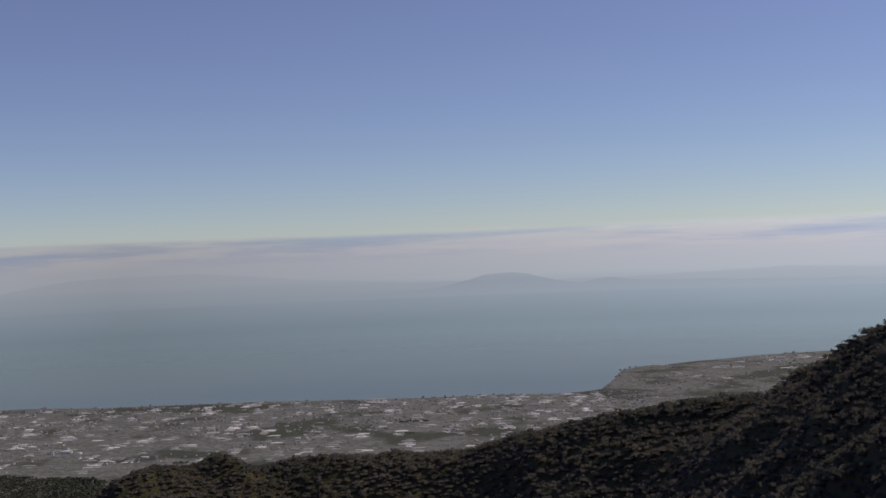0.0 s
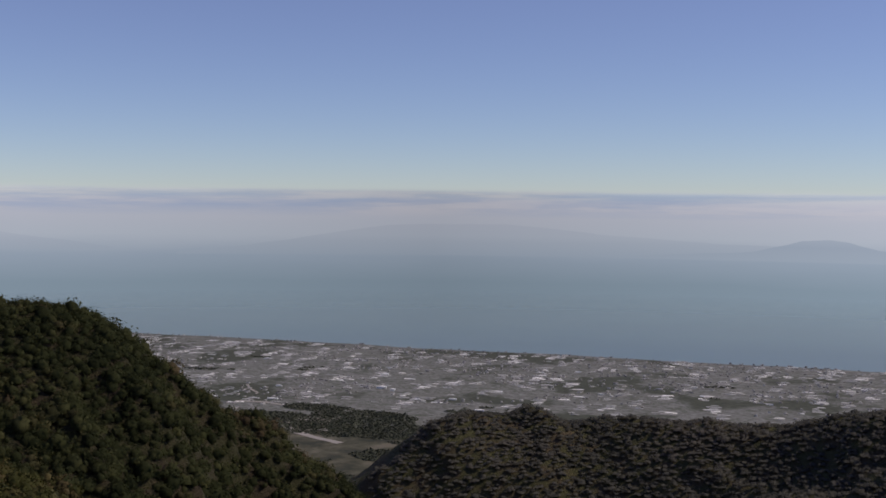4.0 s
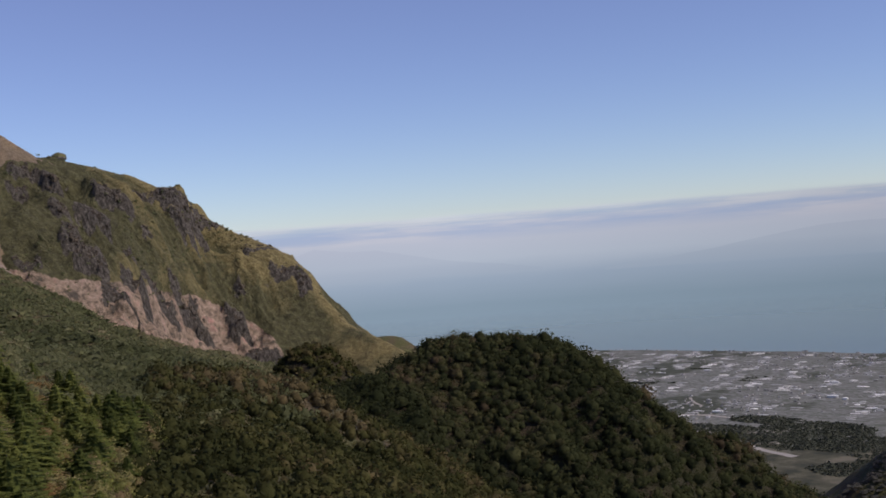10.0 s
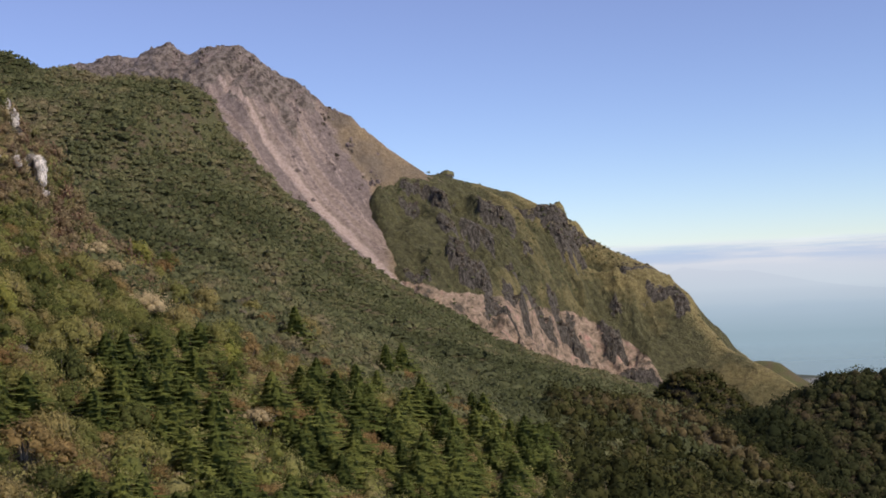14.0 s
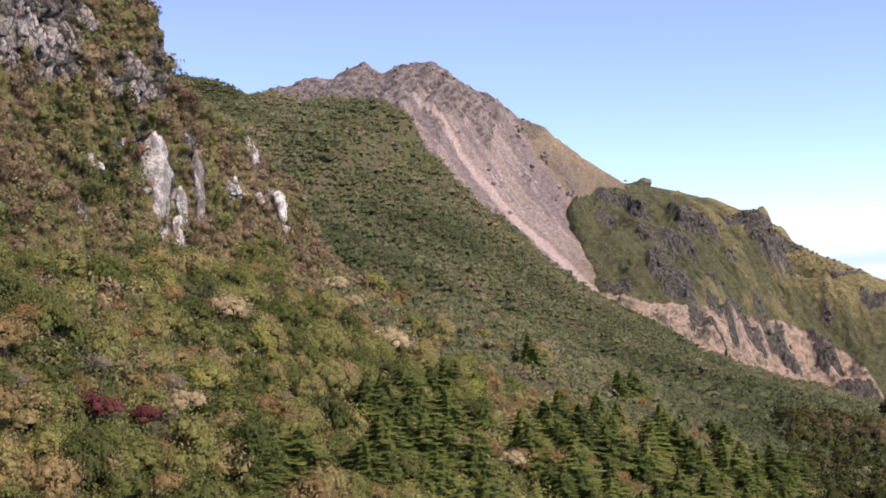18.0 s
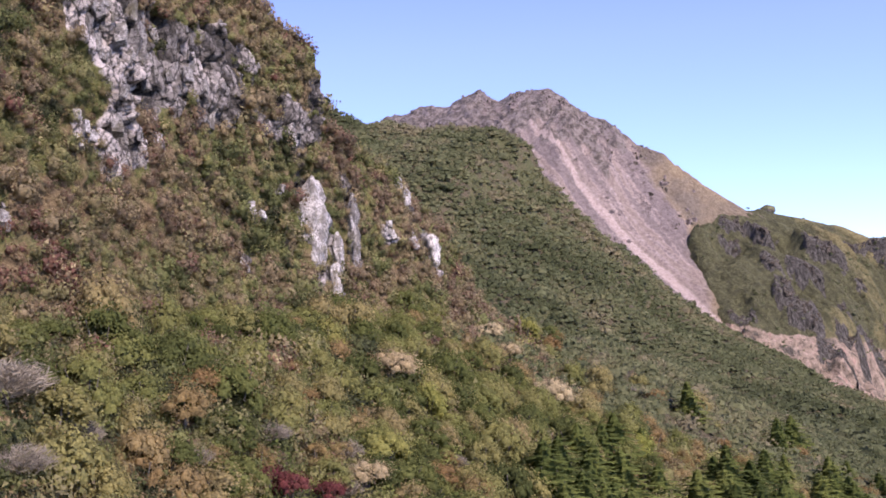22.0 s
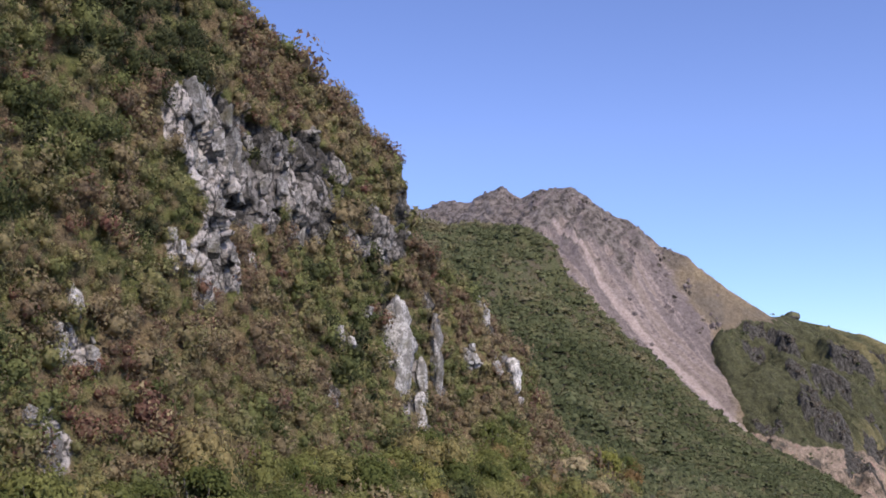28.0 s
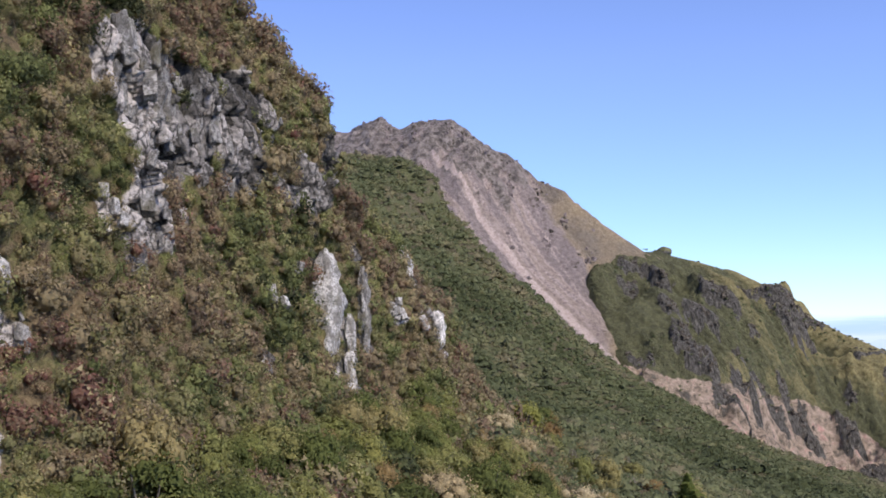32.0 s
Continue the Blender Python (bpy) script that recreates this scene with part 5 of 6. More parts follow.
def first_or_copy(thing, used, s, d, z, size, turn, squash=1.0):
    """The first place takes the thing itself, the others take copies."""
    x, y = xy_of(s, d)
    m = Matrix.Translation((x, y, z)) @ Matrix.Rotation(turn, 4, "Z") @ Matrix.Diagonal((size, size, size * squash, 1))
    if thing in used:
        other = copy_thing(thing, Matrix.Identity(4))
        other.matrix_basis = m
        return other
    used.add(thing)
    thing.matrix_basis = m
    return thing


used = set()
rng = np.random.default_rng(77)
NOTED = ((straws[0], 166.2, -54.8, 2.0, 1.0), (straws[0], 130, -63.0, 1.7, 1.0), (straws[0], 178.3, -66.1, 1.4, 1.2), (straws[0], 175.0, -62.5, 1.1, 1.2), (reds[0], 86.9, -56.3, 1.3, 1.0), (reds[0], 89.4, -55.6, 1.2, 0.9), (bares[0], 72.5, -67.5, 1.7, 1.0), (bares[1], 67, -62, 1.2, 0.8),
         (rusts[1], 87.1, -63, 1.5, 0.8), (reds[0], 93.6, -54.2, 1.0, 0.9), (straws[0], 101.5, -54.4, 1.1, 0.9), (bares[1], 95, -60, 1.0, 0.9), (rusts[0], 156.5, -30.5, 1.9, 1.0), (rusts[2], 151, -33, 1.6, 1.0), (straws[0], 148, -34, 1.1, 1.4), (rusts[0], 96.8, -41.6, 1.8, 1.0))
taken = []
for thing, s, d, size, up in NOTED:
    first_or_copy(thing, used, s, d, float(mountainside(np.array(s), np.array(d))) + up, size, 0.7 * s)
    taken.append((s, d))
# near band: a single tree at each place; the kinds change with the height and by patches
s, d = scatter(rng, 58, 262, -72, 6, 2.95)
kind = rng.random(len(s))
patch = fbm(s / 22, d / 14, 1.5, 4)
near = ((d < -16) | (s > 120)) & (autumn_edge(s, d) + rng.normal(0, 5, len(s)) > np.where(rng.random(len(s)) < 0.16, -38, 0))
counts = {}
rest = []
for i in range(len(s)):
    if not near[i] or any((s[i] - a) ** 2 + (d[i] - b) ** 2 < 7.0 for a, b in taken):
        continue
    z = float(mountainside(np.array(s[i]), np.array(d[i])))
    fir = (d[i] > -47 + 5 * patch[i]) and s[i] > 90 + 4 * patch[i]
    k = kind[i]
    if fir and patch[i] > -0.16 and k < (0.44 if s[i] < 150 else 0.30):
        thing, size = conifers[i % 3], rng.uniform(0.75, 1.35)
    elif k < 0.07:
        thing, size = bares[i % 2], rng.uniform(0.6, 1.0)
    elif k < (0.56 if fir else 0.31) + 0.7 * patch[i] + (0.35 if s[i] > 150 and d[i] < -58 else 0):
        thing, size = rusts[i % 3], rng.uniform(0.75, 1.5)
    elif k > 0.988:
        thing, size = reds[0], rng.uniform(0.5, 0.8)
    elif k > 0.972:
        thing, size = straws[0], rng.uniform(0.4, 0.6)
    else:
        thing, size = greens[i % 4], rng.uniform(0.85, 1.75)
    key = thing.name.split(".")[0]
    if counts.get(key, 0) >= 290:
        rest.append((s[i], d[i], z, size, 0.2 if thing in conifers else (0.85 if thing in rusts else rng.uniform(0.35, 0.85))))
        continue
    counts[key] = counts.get(key, 0) + 1
    first_or_copy(thing, used, s[i], d[i], z - 0.2, size, rng.uniform(0, 6.28), rng.uniform(0.72, 0.92) if thing in conifers else rng.uniform(0.8, 1.45))
# the joined rest of the near slope
s, d = scatter(rng, -20, 262, -16, 40, 3.3)
low_s, low_d = scatter(rng, 100, 440, 6, 135, 3.9)
under_s, under_d = scatter(rng, -110, 62, -105, 75, 3.6)
open_land = (under_s < -20) | (under_d > 40) | (under_d < -16)
under_s, under_d = under_s[open_land], under_d[open_land]
s, d = np.concatenate([s[s < 120], low_s, under_s]), np.concatenate([d[s < 120], low_d, under_d])
z = mountainside(s, d)
t = 0.42 + fbm(s / 25, d / 20, 3.0, 4) * 0.7 + rng.normal(0, 0.16, len(s)) + 0.35 * np.exp(-((s - 335) / 30) ** 2 - ((d - 22) / 26) ** 2)
if rest:
    R = np.array(rest)
    rx, ry = xy_of(R[:, 0], R[:, 1])
    rr = 1.55 * R[:, 3]
    canopy("near_thicket", np.stack([rx, ry, R[:, 2] + rr * 0.35], 1), rr, rng.uniform(0.75, 1.2, len(R)), 230, 0.105, R[:, 4], MIXED, "thicket of green and olive bushes between the near trees", "bushes", 28)
r = rng.uniform(1.2, 2.4, len(s))
x, y = xy_of(s, d)
tall = rng.uniform(0.75, 1.4, len(s))
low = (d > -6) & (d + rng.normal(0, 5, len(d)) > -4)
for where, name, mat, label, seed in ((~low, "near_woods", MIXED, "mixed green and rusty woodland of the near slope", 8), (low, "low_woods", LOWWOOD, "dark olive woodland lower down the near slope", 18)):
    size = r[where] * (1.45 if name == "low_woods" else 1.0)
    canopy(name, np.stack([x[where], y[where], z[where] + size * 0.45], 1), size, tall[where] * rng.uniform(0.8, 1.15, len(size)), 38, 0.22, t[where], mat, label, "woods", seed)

# low bushes that fill the gaps between the trees
s, d = scatter(rng, 40, 262, -66, 8, 1.75)
within = autumn_edge(s, d) > 0
s, d = s[within], d[within]
x, y = xy_of(s, d)
r = rng.uniform(0.9, 1.6, len(s))
t = 0.43 + fbm(s / 18, d / 12, 7.0, 4) * 0.9 + rng.normal(0, 0.13, len(s))
canopy("undergrowth_bushes", np.stack([x, y, mountainside(s, d) + 0.35 * r], 1), r, rng.uniform(0.65, 1.0, len(s)), 62, 0.16, np.clip(t, 0, 0.86), MIXED, "low green and brown bushes between the trees of the near slope", "bushes", 14, -0.1, core=False, lift=0.4)

# shrubs and dry grass over the crag, thin over the outcrops
# along the crag, height of the middle, half width, height, lean (metres along the crag from top to foot)
OUTCROPS = ((104.4, 394.8, 3.4, 11.5, 4.5), (112.6, 395.0, 3.0, 9.0, 1.5), (119.5, 395.0, 2.4, 8.0, 2.0), (128.5, 391.5, 2.8, 5.0, -3.0), (105.0, 384.0, 2.8, 3.8, 1.0), (133.5, 397.5, 0.6, 5.0, 0.5), (147.3, 391.0, 0.5, 3.6, 0.2))


def free_of_rock(s, z):
    """Shrubs leave the bare rock free, but for a few in its joints."""
    return bare_rock(s, z) + rng.normal(0, 0.10, len(s)) < 0.50


s, q = scatter(rng, 62, 202, 1, LEN[-1] - 6, 1.25)
x, y, z = crag_point(s, q)
flat = np.minimum(np.interp(q, LEN, CRAG_ROWS[:, 1]), crest_height(s))
slot = free_of_rock(s, flat) & (z < 419) & (np.interp(q, LEN, CRAG_ROWS[:, 1]) < crest_height(s) + 7)
s, q, x, y, z = s[slot], q[slot], x[slot], y[slot], z[slot]
face = np.clip((z - 362) / 14, 0, 1)
r = rng.uniform(0.45, 1.0, len(s)) * (1 + 1.1 * rng.random(len(s)) ** 4) * (1.30 - 0.30 * face)
rim = np.clip((z - crest_height(s) + 3) / 2, 0, 1)
r = r * (1 + 0.45 * rim * rng.random(len(s)))
green_part = np.clip((104 - s) / 14, 0, 1) * np.clip((z - 376) / 8, 0, 1)
t = 0.50 + 0.10 * face + fbm(s / 14, z / 9, 5.0, 4) * 0.5 + fbm(s / 4, z / 3.5, 2.0, 3) * 0.6 + rng.normal(0, 0.19, len(s)) - 0.12 * green_part - 0.16 * np.clip((381 - z) / 9, 0, 1) * np.clip((150 - s) / 12, 0, 1) - 0.34 * np.clip((z - 396) / 5, 0, 1) * np.clip((118 - s) / 10, 0, 1) + 0.08 * np.clip((s - 150) / 20, 0, 1)
t = np.where(rng.random(len(s)) < 0.05, rng.uniform(0.86, 1.0, len(s)), np.clip(t, 0, 0.84))
red = np.hypot((s - 88) / 7, (z - 372) / 4) + rng.normal(0, 0.3, len(s)) < 0.7
t = np.where(red, rng.uniform(0.86, 0.93, len(s)), t)
# dark bushes above the face, with the shade there put into their tint
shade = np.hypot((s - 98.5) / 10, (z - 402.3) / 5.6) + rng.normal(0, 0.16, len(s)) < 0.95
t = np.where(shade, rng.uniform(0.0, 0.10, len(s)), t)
at = np.stack([x + 0.25 * r * E_D[0], y + 0.25 * r * E_D[1], z + r * 0.1], 1)
tall = rng.uniform(0.75, 1.25, len(s))
close = s < 112
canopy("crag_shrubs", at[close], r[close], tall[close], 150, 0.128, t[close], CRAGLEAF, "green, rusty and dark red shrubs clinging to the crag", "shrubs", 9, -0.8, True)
canopy("crag_shrubs", at[~close], r[~close], tall[~close], 76, 0.175, t[~close], CRAGLEAF, "brown and olive shrubs clinging to the crag", "shrubs", 10, -0.8, True)


# ---- rock outcrops of the crag ----
def rock_block(seed, wide, deep, high, mat, points=18, rough=0.022):
    """One broken block: a hull of corner points with sharp edges, its faces a little uneven; origin in its middle."""
    rng = np.random.default_rng(seed)
    bm = bmesh.new()
    for i in range(points):
        corner = np.array(((i & 1) * 2 - 1, (i >> 1 & 1) * 2 - 1, (i >> 2 & 1) * 2 - 1), float)
        p = corner * (1 - rng.uniform(0, 0.42, 3))
        bm.verts.new((p[0] * wide, p[1] * deep, p[2] * high))
    hull = bmesh.ops.convex_hull(bm, input=bm.verts)
    bmesh.ops.delete(bm, geom=[g for g in hull["geom_interior"] if isinstance(g, bmesh.types.BMVert)], context="VERTS")
    bmesh.ops.subdivide_edges(bm, edges=bm.edges[:], cuts=2, use_grid_fill=True)
    off = Vector((seed * 3.1, seed * 1.7, 0))
    for v in bm.verts:
        k = noise.fractal(v.co * 1.6 + off, 0.7, 2.1, 4)
        v.co += v.co.normalized() * k * rough * (wide + high)
    me = bpy.data.meshes.new("rock_block")
    bm.to_mesh(me)
    bm.free()
    me.materials.append(mat)
    return me


def jagged(seed, mat):
    """A jagged, ribbed rock about two metres across."""
    bm = bmesh.new()
    bmesh.ops.create_icosphere(bm, subdivisions=2, radius=1)
    for v in bm.verts:
        n = noise.fractal(Vector((v.co.x * 1.9 + seed, v.co.y * 1.9, v.co.z * 0.7)), 0.7, 2.1, 4)
        v.co = Vector((v.co.x * (1 + 0.9 * n), v.co.y * (1 + 0.9 * n), v.co.z * (1.5 + 0.8 * n)))
    me = bpy.data.meshes.new("rock_block")
    bm.to_mesh(me)
    bm.free()
    me.materials.append(mat)
    return me


def rock_column(seed, wide, high, mat):
    """A slim upright rib of rock: pitted, wavering in width, ragged at both ends; origin in its middle."""
    rows, sides = 34, 14
    k, a = np.meshgrid(np.linspace(0, 1, rows), np.arange(sides) * 2 * math.pi / sides, indexing="ij")
    r = wide * np.interp(k, (0, 0.08, 0.3, 0.6, 0.88, 1), (0.3, 0.62, 0.85, 1.0, 0.92, 0.45)) * (1 + 0.5 * fbm(k * high / 1.6 + seed, seed * 0.7, 1.0, 3))
    r = r * (1 + 0.8 * fbm(np.cos(a) * 1.9 + seed, np.sin(a) * 1.9, k * high / 3.2, 4, 0.66))
    sway = fbm(k * high / 3.5, seed + 3.3, 2.0, 3) * wide * 0.3
    v = np.stack([r * np.cos(a) + sway, 0.7 * r * np.sin(a), (k - 0.5) * high + 0.3 * fbm(np.cos(a) + seed, np.sin(a), 5.0, 3) * wide], -1).reshape(-1, 3)
    i = np.arange(rows * sides).reshape(rows, sides)
    j = np.roll(i, -1, 1)
    return mesh_of("rock_column", v, np.stack([i[:-1], j[:-1], j[1:], i[1:]], -1).reshape(-1, 4), mat)


def set_block(root, me, s, z, out, turn, tip, base):
    """A block of the outcrop at s along the crag and height z, out metres proud of the face."""
    q = float(np.interp(z, CRAG_ROWS[:, 1], LEN))
    x, y, zz = (float(c) for c in crag_point(np.array(s), np.array(q)))
    ob = part("rock_block", me, root)
    ob.matrix_basis = Matrix.Translation((x + E_D[0] * out - base[0], y + E_D[1] * out - base[1], z - base[2])) @ Matrix.Rotation(math.radians(140.6) + turn, 4, "Z") @ Matrix.Rotation(tip, 4, "Y") @ Matrix.Rotation(-0.08, 4, "X")


def root_at(name, s, z):
    q = float(np.interp(z, CRAG_ROWS[:, 1], LEN))
    x, y, zz = (float(c) for c in crag_point(np.array(s), np.array(q)))
    root = new(name)
    root.matrix_basis = Matrix.Translation((x, y, z))
    return root, (x, y, z)


rng = np.random.default_rng(303)
SLABS = [rock_block(11 + i, 1, 0.75, rng.uniform(1.0, 1.5), CRAG, 16 + i % 5, 0.05) for i in range(7)]
CHIPS = [rock_block(31 + i, 1, 0.9, rng.uniform(0.8, 1.7), CRAG, 14 + i % 6, 0.06) for i in range(5)] + [jagged(41 + 5.3 * i, CRAG) for i in range(7)]
PALES = [rock_block(51 + i, 1, 0.8, rng.uniform(0.9, 1.4), CRAGFACE, 15 + i % 5) for i in range(6)]


def pieces_of(root, base, s_, z_, w_, h_, lean, count, sizes, meshes, out, spread, edge=0.35, tall=1.1):
    """Broken blocks strewn over a ragged patch of the face, proud by about out metres."""
    made = 0
    while made < count:
        a, k = rng.uniform(-1.25, 1.25), rng.uniform(-0.62, 0.62)
        if max(abs(a), abs(k) * 2) + edge * 2 * float(fbm(s_ + a * w_ * 0.7, z_ + k * h_ * 0.5, 3.0, 3)) > 1:
            continue
        size = rng.uniform(*sizes) * rng.uniform(0.7, 1.2)
        ob_s, ob_z = s_ + a * w_ - lean * k, z_ + k * h_
        q = float(np.interp(ob_z, CRAG_ROWS[:, 1], LEN))
        x, y, zz = (float(c) for c in crag_point(np.array(ob_s), np.array(q)))
        o = rng.normal(out, spread) - 0.3 * size
        ob = part("rock_block", meshes[int(rng.integers(len(meshes)))], root)
        ob.matrix_basis = (Matrix.Translation((x + E_D[0] * o - base[0], y + E_D[1] * o - base[1], ob_z - base[2])) @ Matrix.Rotation(math.radians(140.6) + rng.normal(0, 0.5), 4, "Z")
                           @ Matrix.Rotation(rng.normal(0.18, 0.2), 4, "Y") @ Matrix.Rotation(rng.normal(-0.1, 0.2), 4, "X") @ Matrix.Diagonal((size * rng.uniform(0.6, 1.1), size, size * rng.uniform(0.9, 1.4) * tall, 1)))
        made += 1


for i, (s_, z_, w_, h_, lean) in enumerate(OUTCROPS):
    root, base = root_at("rock_outcrop", s_, z_ - h_ / 2)
    area = w_ * h_ * 2
    pieces_of(root, base, s_, z_, w_, h_, lean, int(area * 0.14), (0.35, min(0.85, 0.4 * w_)), SLABS, 0.18, 0.15, 0.45, 1.35)
    pieces_of(root, base, s_, z_, w_, h_, lean, min(250, int(area * 0.5)), (0.16, 0.45), CHIPS, 0.1, 0.2, 0.5, 1.3)
    if i in (0, 4):
        pieces_of(root, base, s_ - 0.35 * w_, z_, w_ * 0.6, h_, lean, int(area * 0.05), (0.4, 0.9), PALES, 0.15, 0.2)
    tagged(root, "fractured grey lava outcrop with dark joints", "rock", group="rocks of the crag")
for i, (s_, z_, w_, h_) in enumerate(PILLARS):
    root, base = root_at("rock_pillar" if h_ > 4 else "pale_rock", s_, z_ - h_ / 2)
    if i == 7:
        me = rock_column(77.0, 1.7, 4.9, WHITEROCK)
        set_block(root, me, s_, z_, 0.8, 0.2, 0.03, base)
    else:
        if h_ <= 4:
            pieces_of(root, base, s_, z_, w_ * 0.8, h_, 0.1, 7, (0.35 * w_ + 0.1, 0.6 * w_ + 0.2), PALES, 0.45, 0.15, 0.25, 1.3)
            tagged(root, "small pale grey rock among the shrubs of the crag", "rock", group="rocks of the crag")
            continue
        set_block(root, rock_column(90.0 + 7 * i, w_ * 1.4, h_, PILLAR), s_, z_, 0.3 * w_ + 0.1, rng.normal(0, 0.2), 0.24, base)
        for k in range(2):
            set_block(root, rock_column(91.0 + 7 * i + 2.3 * k, w_ * rng.uniform(0.35, 0.6), h_ * rng.uniform(0.4, 0.65), PILLAR), s_ + rng.choice((-1, 1)) * w_ * rng.uniform(0.6, 1.1), z_ - h_ * rng.uniform(-0.1, 0.28), 0.45 * w_ + 0.2, rng.normal(0, 0.4), rng.normal(0, 0.08), base)
    tagged(root, "pale grey weathered rock pillar on the crag", "rock", group="rocks of the crag")
# the round rock on the shoulder's brow, and blocks along the dome's crest
def boulder(name, at, size, seed, mat, label, flat=0.7, jag=0.75):
    bm = bmesh.new()
    bmesh.ops.create_icosphere(bm, subdivisions=3 if jag < 0.2 else 2, radius=1)
    for v in bm.verts:
        n = noise.fractal(v.co * 1.3 + Vector((seed, 0, 0)), 0.8, 2.1, 4)
        v.co = v.co * (1 + jag * n)
        v.co.z *= flat
    me = bpy.data.meshes.new(name)
    bm.to_mesh(me)
    bm.free()
    me.materials.append(mat)
    ob = tagged(new(name, me), label, "rock", group="rocks of the mountain crest")
    ob.matrix_basis = pose(*at, 0, 0, seed * 57) @ Matrix.Diagonal((size, size, size, 1))
    return ob


boulder("summit_boulder", (-898, 630, 437.5), 7.0, 1.0, SHOULDER, "dark round rock on the shoulder's brow", 0.62, 0.14)
# blocks of the shoulder's crags
DARKS = [jagged(71 + 3.7 * i, DARKROCK) for i in range(6)]
rng = np.random.default_rng(12)
for x0, y0, wide, high in SHOULDER_CRAGS:
    z0 = float(shoulder_height(np.array(x0), np.array(y0)))
    root = new("rock_crag")
    root.matrix_basis = Matrix.Translation((x0, y0, z0))
    for k in range(int(wide * high * 0.07) + 4):
        a, h = rng.normal(0, 0.45) * wide, rng.uniform(-0.25, 0.5) * high
        x, y = x0 + a * E_D[0] + h * E_S[0], y0 + a * E_D[1] + h * E_S[1]
        z = float(shoulder_height(np.array(x), np.array(y)))
        size = rng.uniform(0.7, 1.7)
        ob = part("rock_block", DARKS[int(rng.integers(6))], root)
        ob.matrix_basis = Matrix.Translation((x - x0, y - y0, z - z0 - rng.uniform(0.9, 1.6) * size)) @ Matrix.Rotation(rng.uniform(0, 6.28), 4, "Z") @ Matrix.Rotation(rng.normal(0, 0.25), 4, "X") @ Matrix.Diagonal((size * rng.uniform(1.0, 1.7), size * rng.uniform(1.0, 1.5), size * rng.uniform(0.8, 1.3), 1))
    tagged(root, "dark jagged crag on the grassy shoulder", "rock", group="crags of the shoulder")
DOME_CRAGS = ((-906, 513, 5, 9), (-931, 521, 4, 6), (-960, 505, 6, 10), (-985, 480, 7, 12), (-1000, 470, 7, 10), (-945, 530, 4, 7), (-918, 540, 4, 6), (-1020, 455, 7, 9), (-1045, 430, 6, 9), (-970, 490, 5, 8), (-890, 545, 4, 6), (-940, 500, 4, 7), (-882, 522, 4, 7), (-1008, 440, 5, 8))
LAVA = [jagged(171 + 2.9 * i, DOME) for i in range(5)]
for x0, y0, wide, high in DOME_CRAGS:
    z0 = float(dome_height(np.array(x0), np.array(y0)))
    root = new("rock_crag")
    root.matrix_basis = Matrix.Translation((x0, y0, z0))
    for k in range(int(wide * high * 0.2) + 6):
        a, h = rng.normal(0, 0.6) * wide, rng.normal(0, 0.7) * high
        x, y = x0 + a * 0.69 + h * 0.72, y0 + a * 0.72 - h * 0.69
        size = rng.uniform(0.6, 1.7)
        ob = part("rock_block", (LAVA + DARKS[:2])[int(rng.integers(7))], root)
        ob.matrix_basis = Matrix.Translation((x - x0, y - y0, float(dome_height(np.array(x), np.array(y))) - z0 - 0.6 * size)) @ Matrix.Rotation(rng.uniform(0, 6.28), 4, "Z") @ Matrix.Diagonal((size * rng.uniform(1.0, 1.5), size, size * rng.uniform(0.8, 1.2), 1))
    tagged(root, "grey-brown broken lava crag on the dome", "rock", group="crags of the dome")
rng = np.random.default_rng(5)
for k in range(60):
    x, y = rng.uniform(-1100, -860), rng.uniform(400, 600)
    z = float(dome_height(np.array(x), np.array(y)))
    if float(fbm(x / 40, y / 40, 2.2, 3)) > 0.0:
        boulder("scree_block", (x, y, z), rng.uniform(0.8, 2.4), 300.0 + k, DOME, "grey lava block on the scree slope", 0.9)
for k in range(60):
    i = rng.integers(2, 12)
    a, b = DOME_CREST[i], DOME_CREST[i + 1]
    f_ = rng.random()
    x, y = a[0] + (b[0] - a[0]) * f_ + rng.normal(3, 5), a[1] + (b[1] - a[1]) * f_ + rng.normal(-3, 5)
    boulder("lava_block", (x, y, float(dome_height(np.array(x), np.array(y))) - 0.2), rng.uniform(0.6, 1.7), 2.0 + k, DOME, "grey-pink lava block on the dome's crest", 0.9)

# ---- the town on the plain ----
def boxes(rng, x, y, w, l, h, turn, gable):
    """Vertices and faces of houses: walls as boxes, and roofs above them."""
    n = len(x)
    c, s_ = np.cos(turn), np.sin(turn)
    base = plain_height(x, y)

    def corner(sx, sy, zz):
        a, b = sx * w / 2, sy * l / 2
        return np.stack([x + a * c - b * s_, y + a * s_ + b * c, base + zz], 1)
    lo, hi = np.full(n, -1.0), h
    v = np.stack([corner(-1, -1, lo), corner(1, -1, lo), corner(1, 1, lo), corner(-1, 1, lo), corner(-1, -1, hi), corner(1, -1, hi), corner(1, 1, hi), corner(-1, 1, hi)], 1)
    f = np.array(((0, 1, 5, 4), (1, 2, 6, 5), (2, 3, 7, 6), (3, 0, 4, 7)))
    walls = (v.reshape(-1, 3), (np.arange(n)[:, None, None] * 8 + f).reshape(-1, 4))
    top = h + gable
    o = 1.08
    rv = np.stack([corner(-o, -o, hi), corner(o, -o, hi), corner(o, o, hi), corner(-o, o, hi), corner(0, -o, top), corner(0, o, top)], 1)
    rf = np.array(((0, 4, 5, 3), (1, 2, 5, 4), (0, 1, 4, 4), (2, 3, 5, 5)))
    roofs = (rv.reshape(-1, 3), (np.arange(n)[:, None, None] * 6 + rf).reshape(-1, 4))
    return walls, roofs


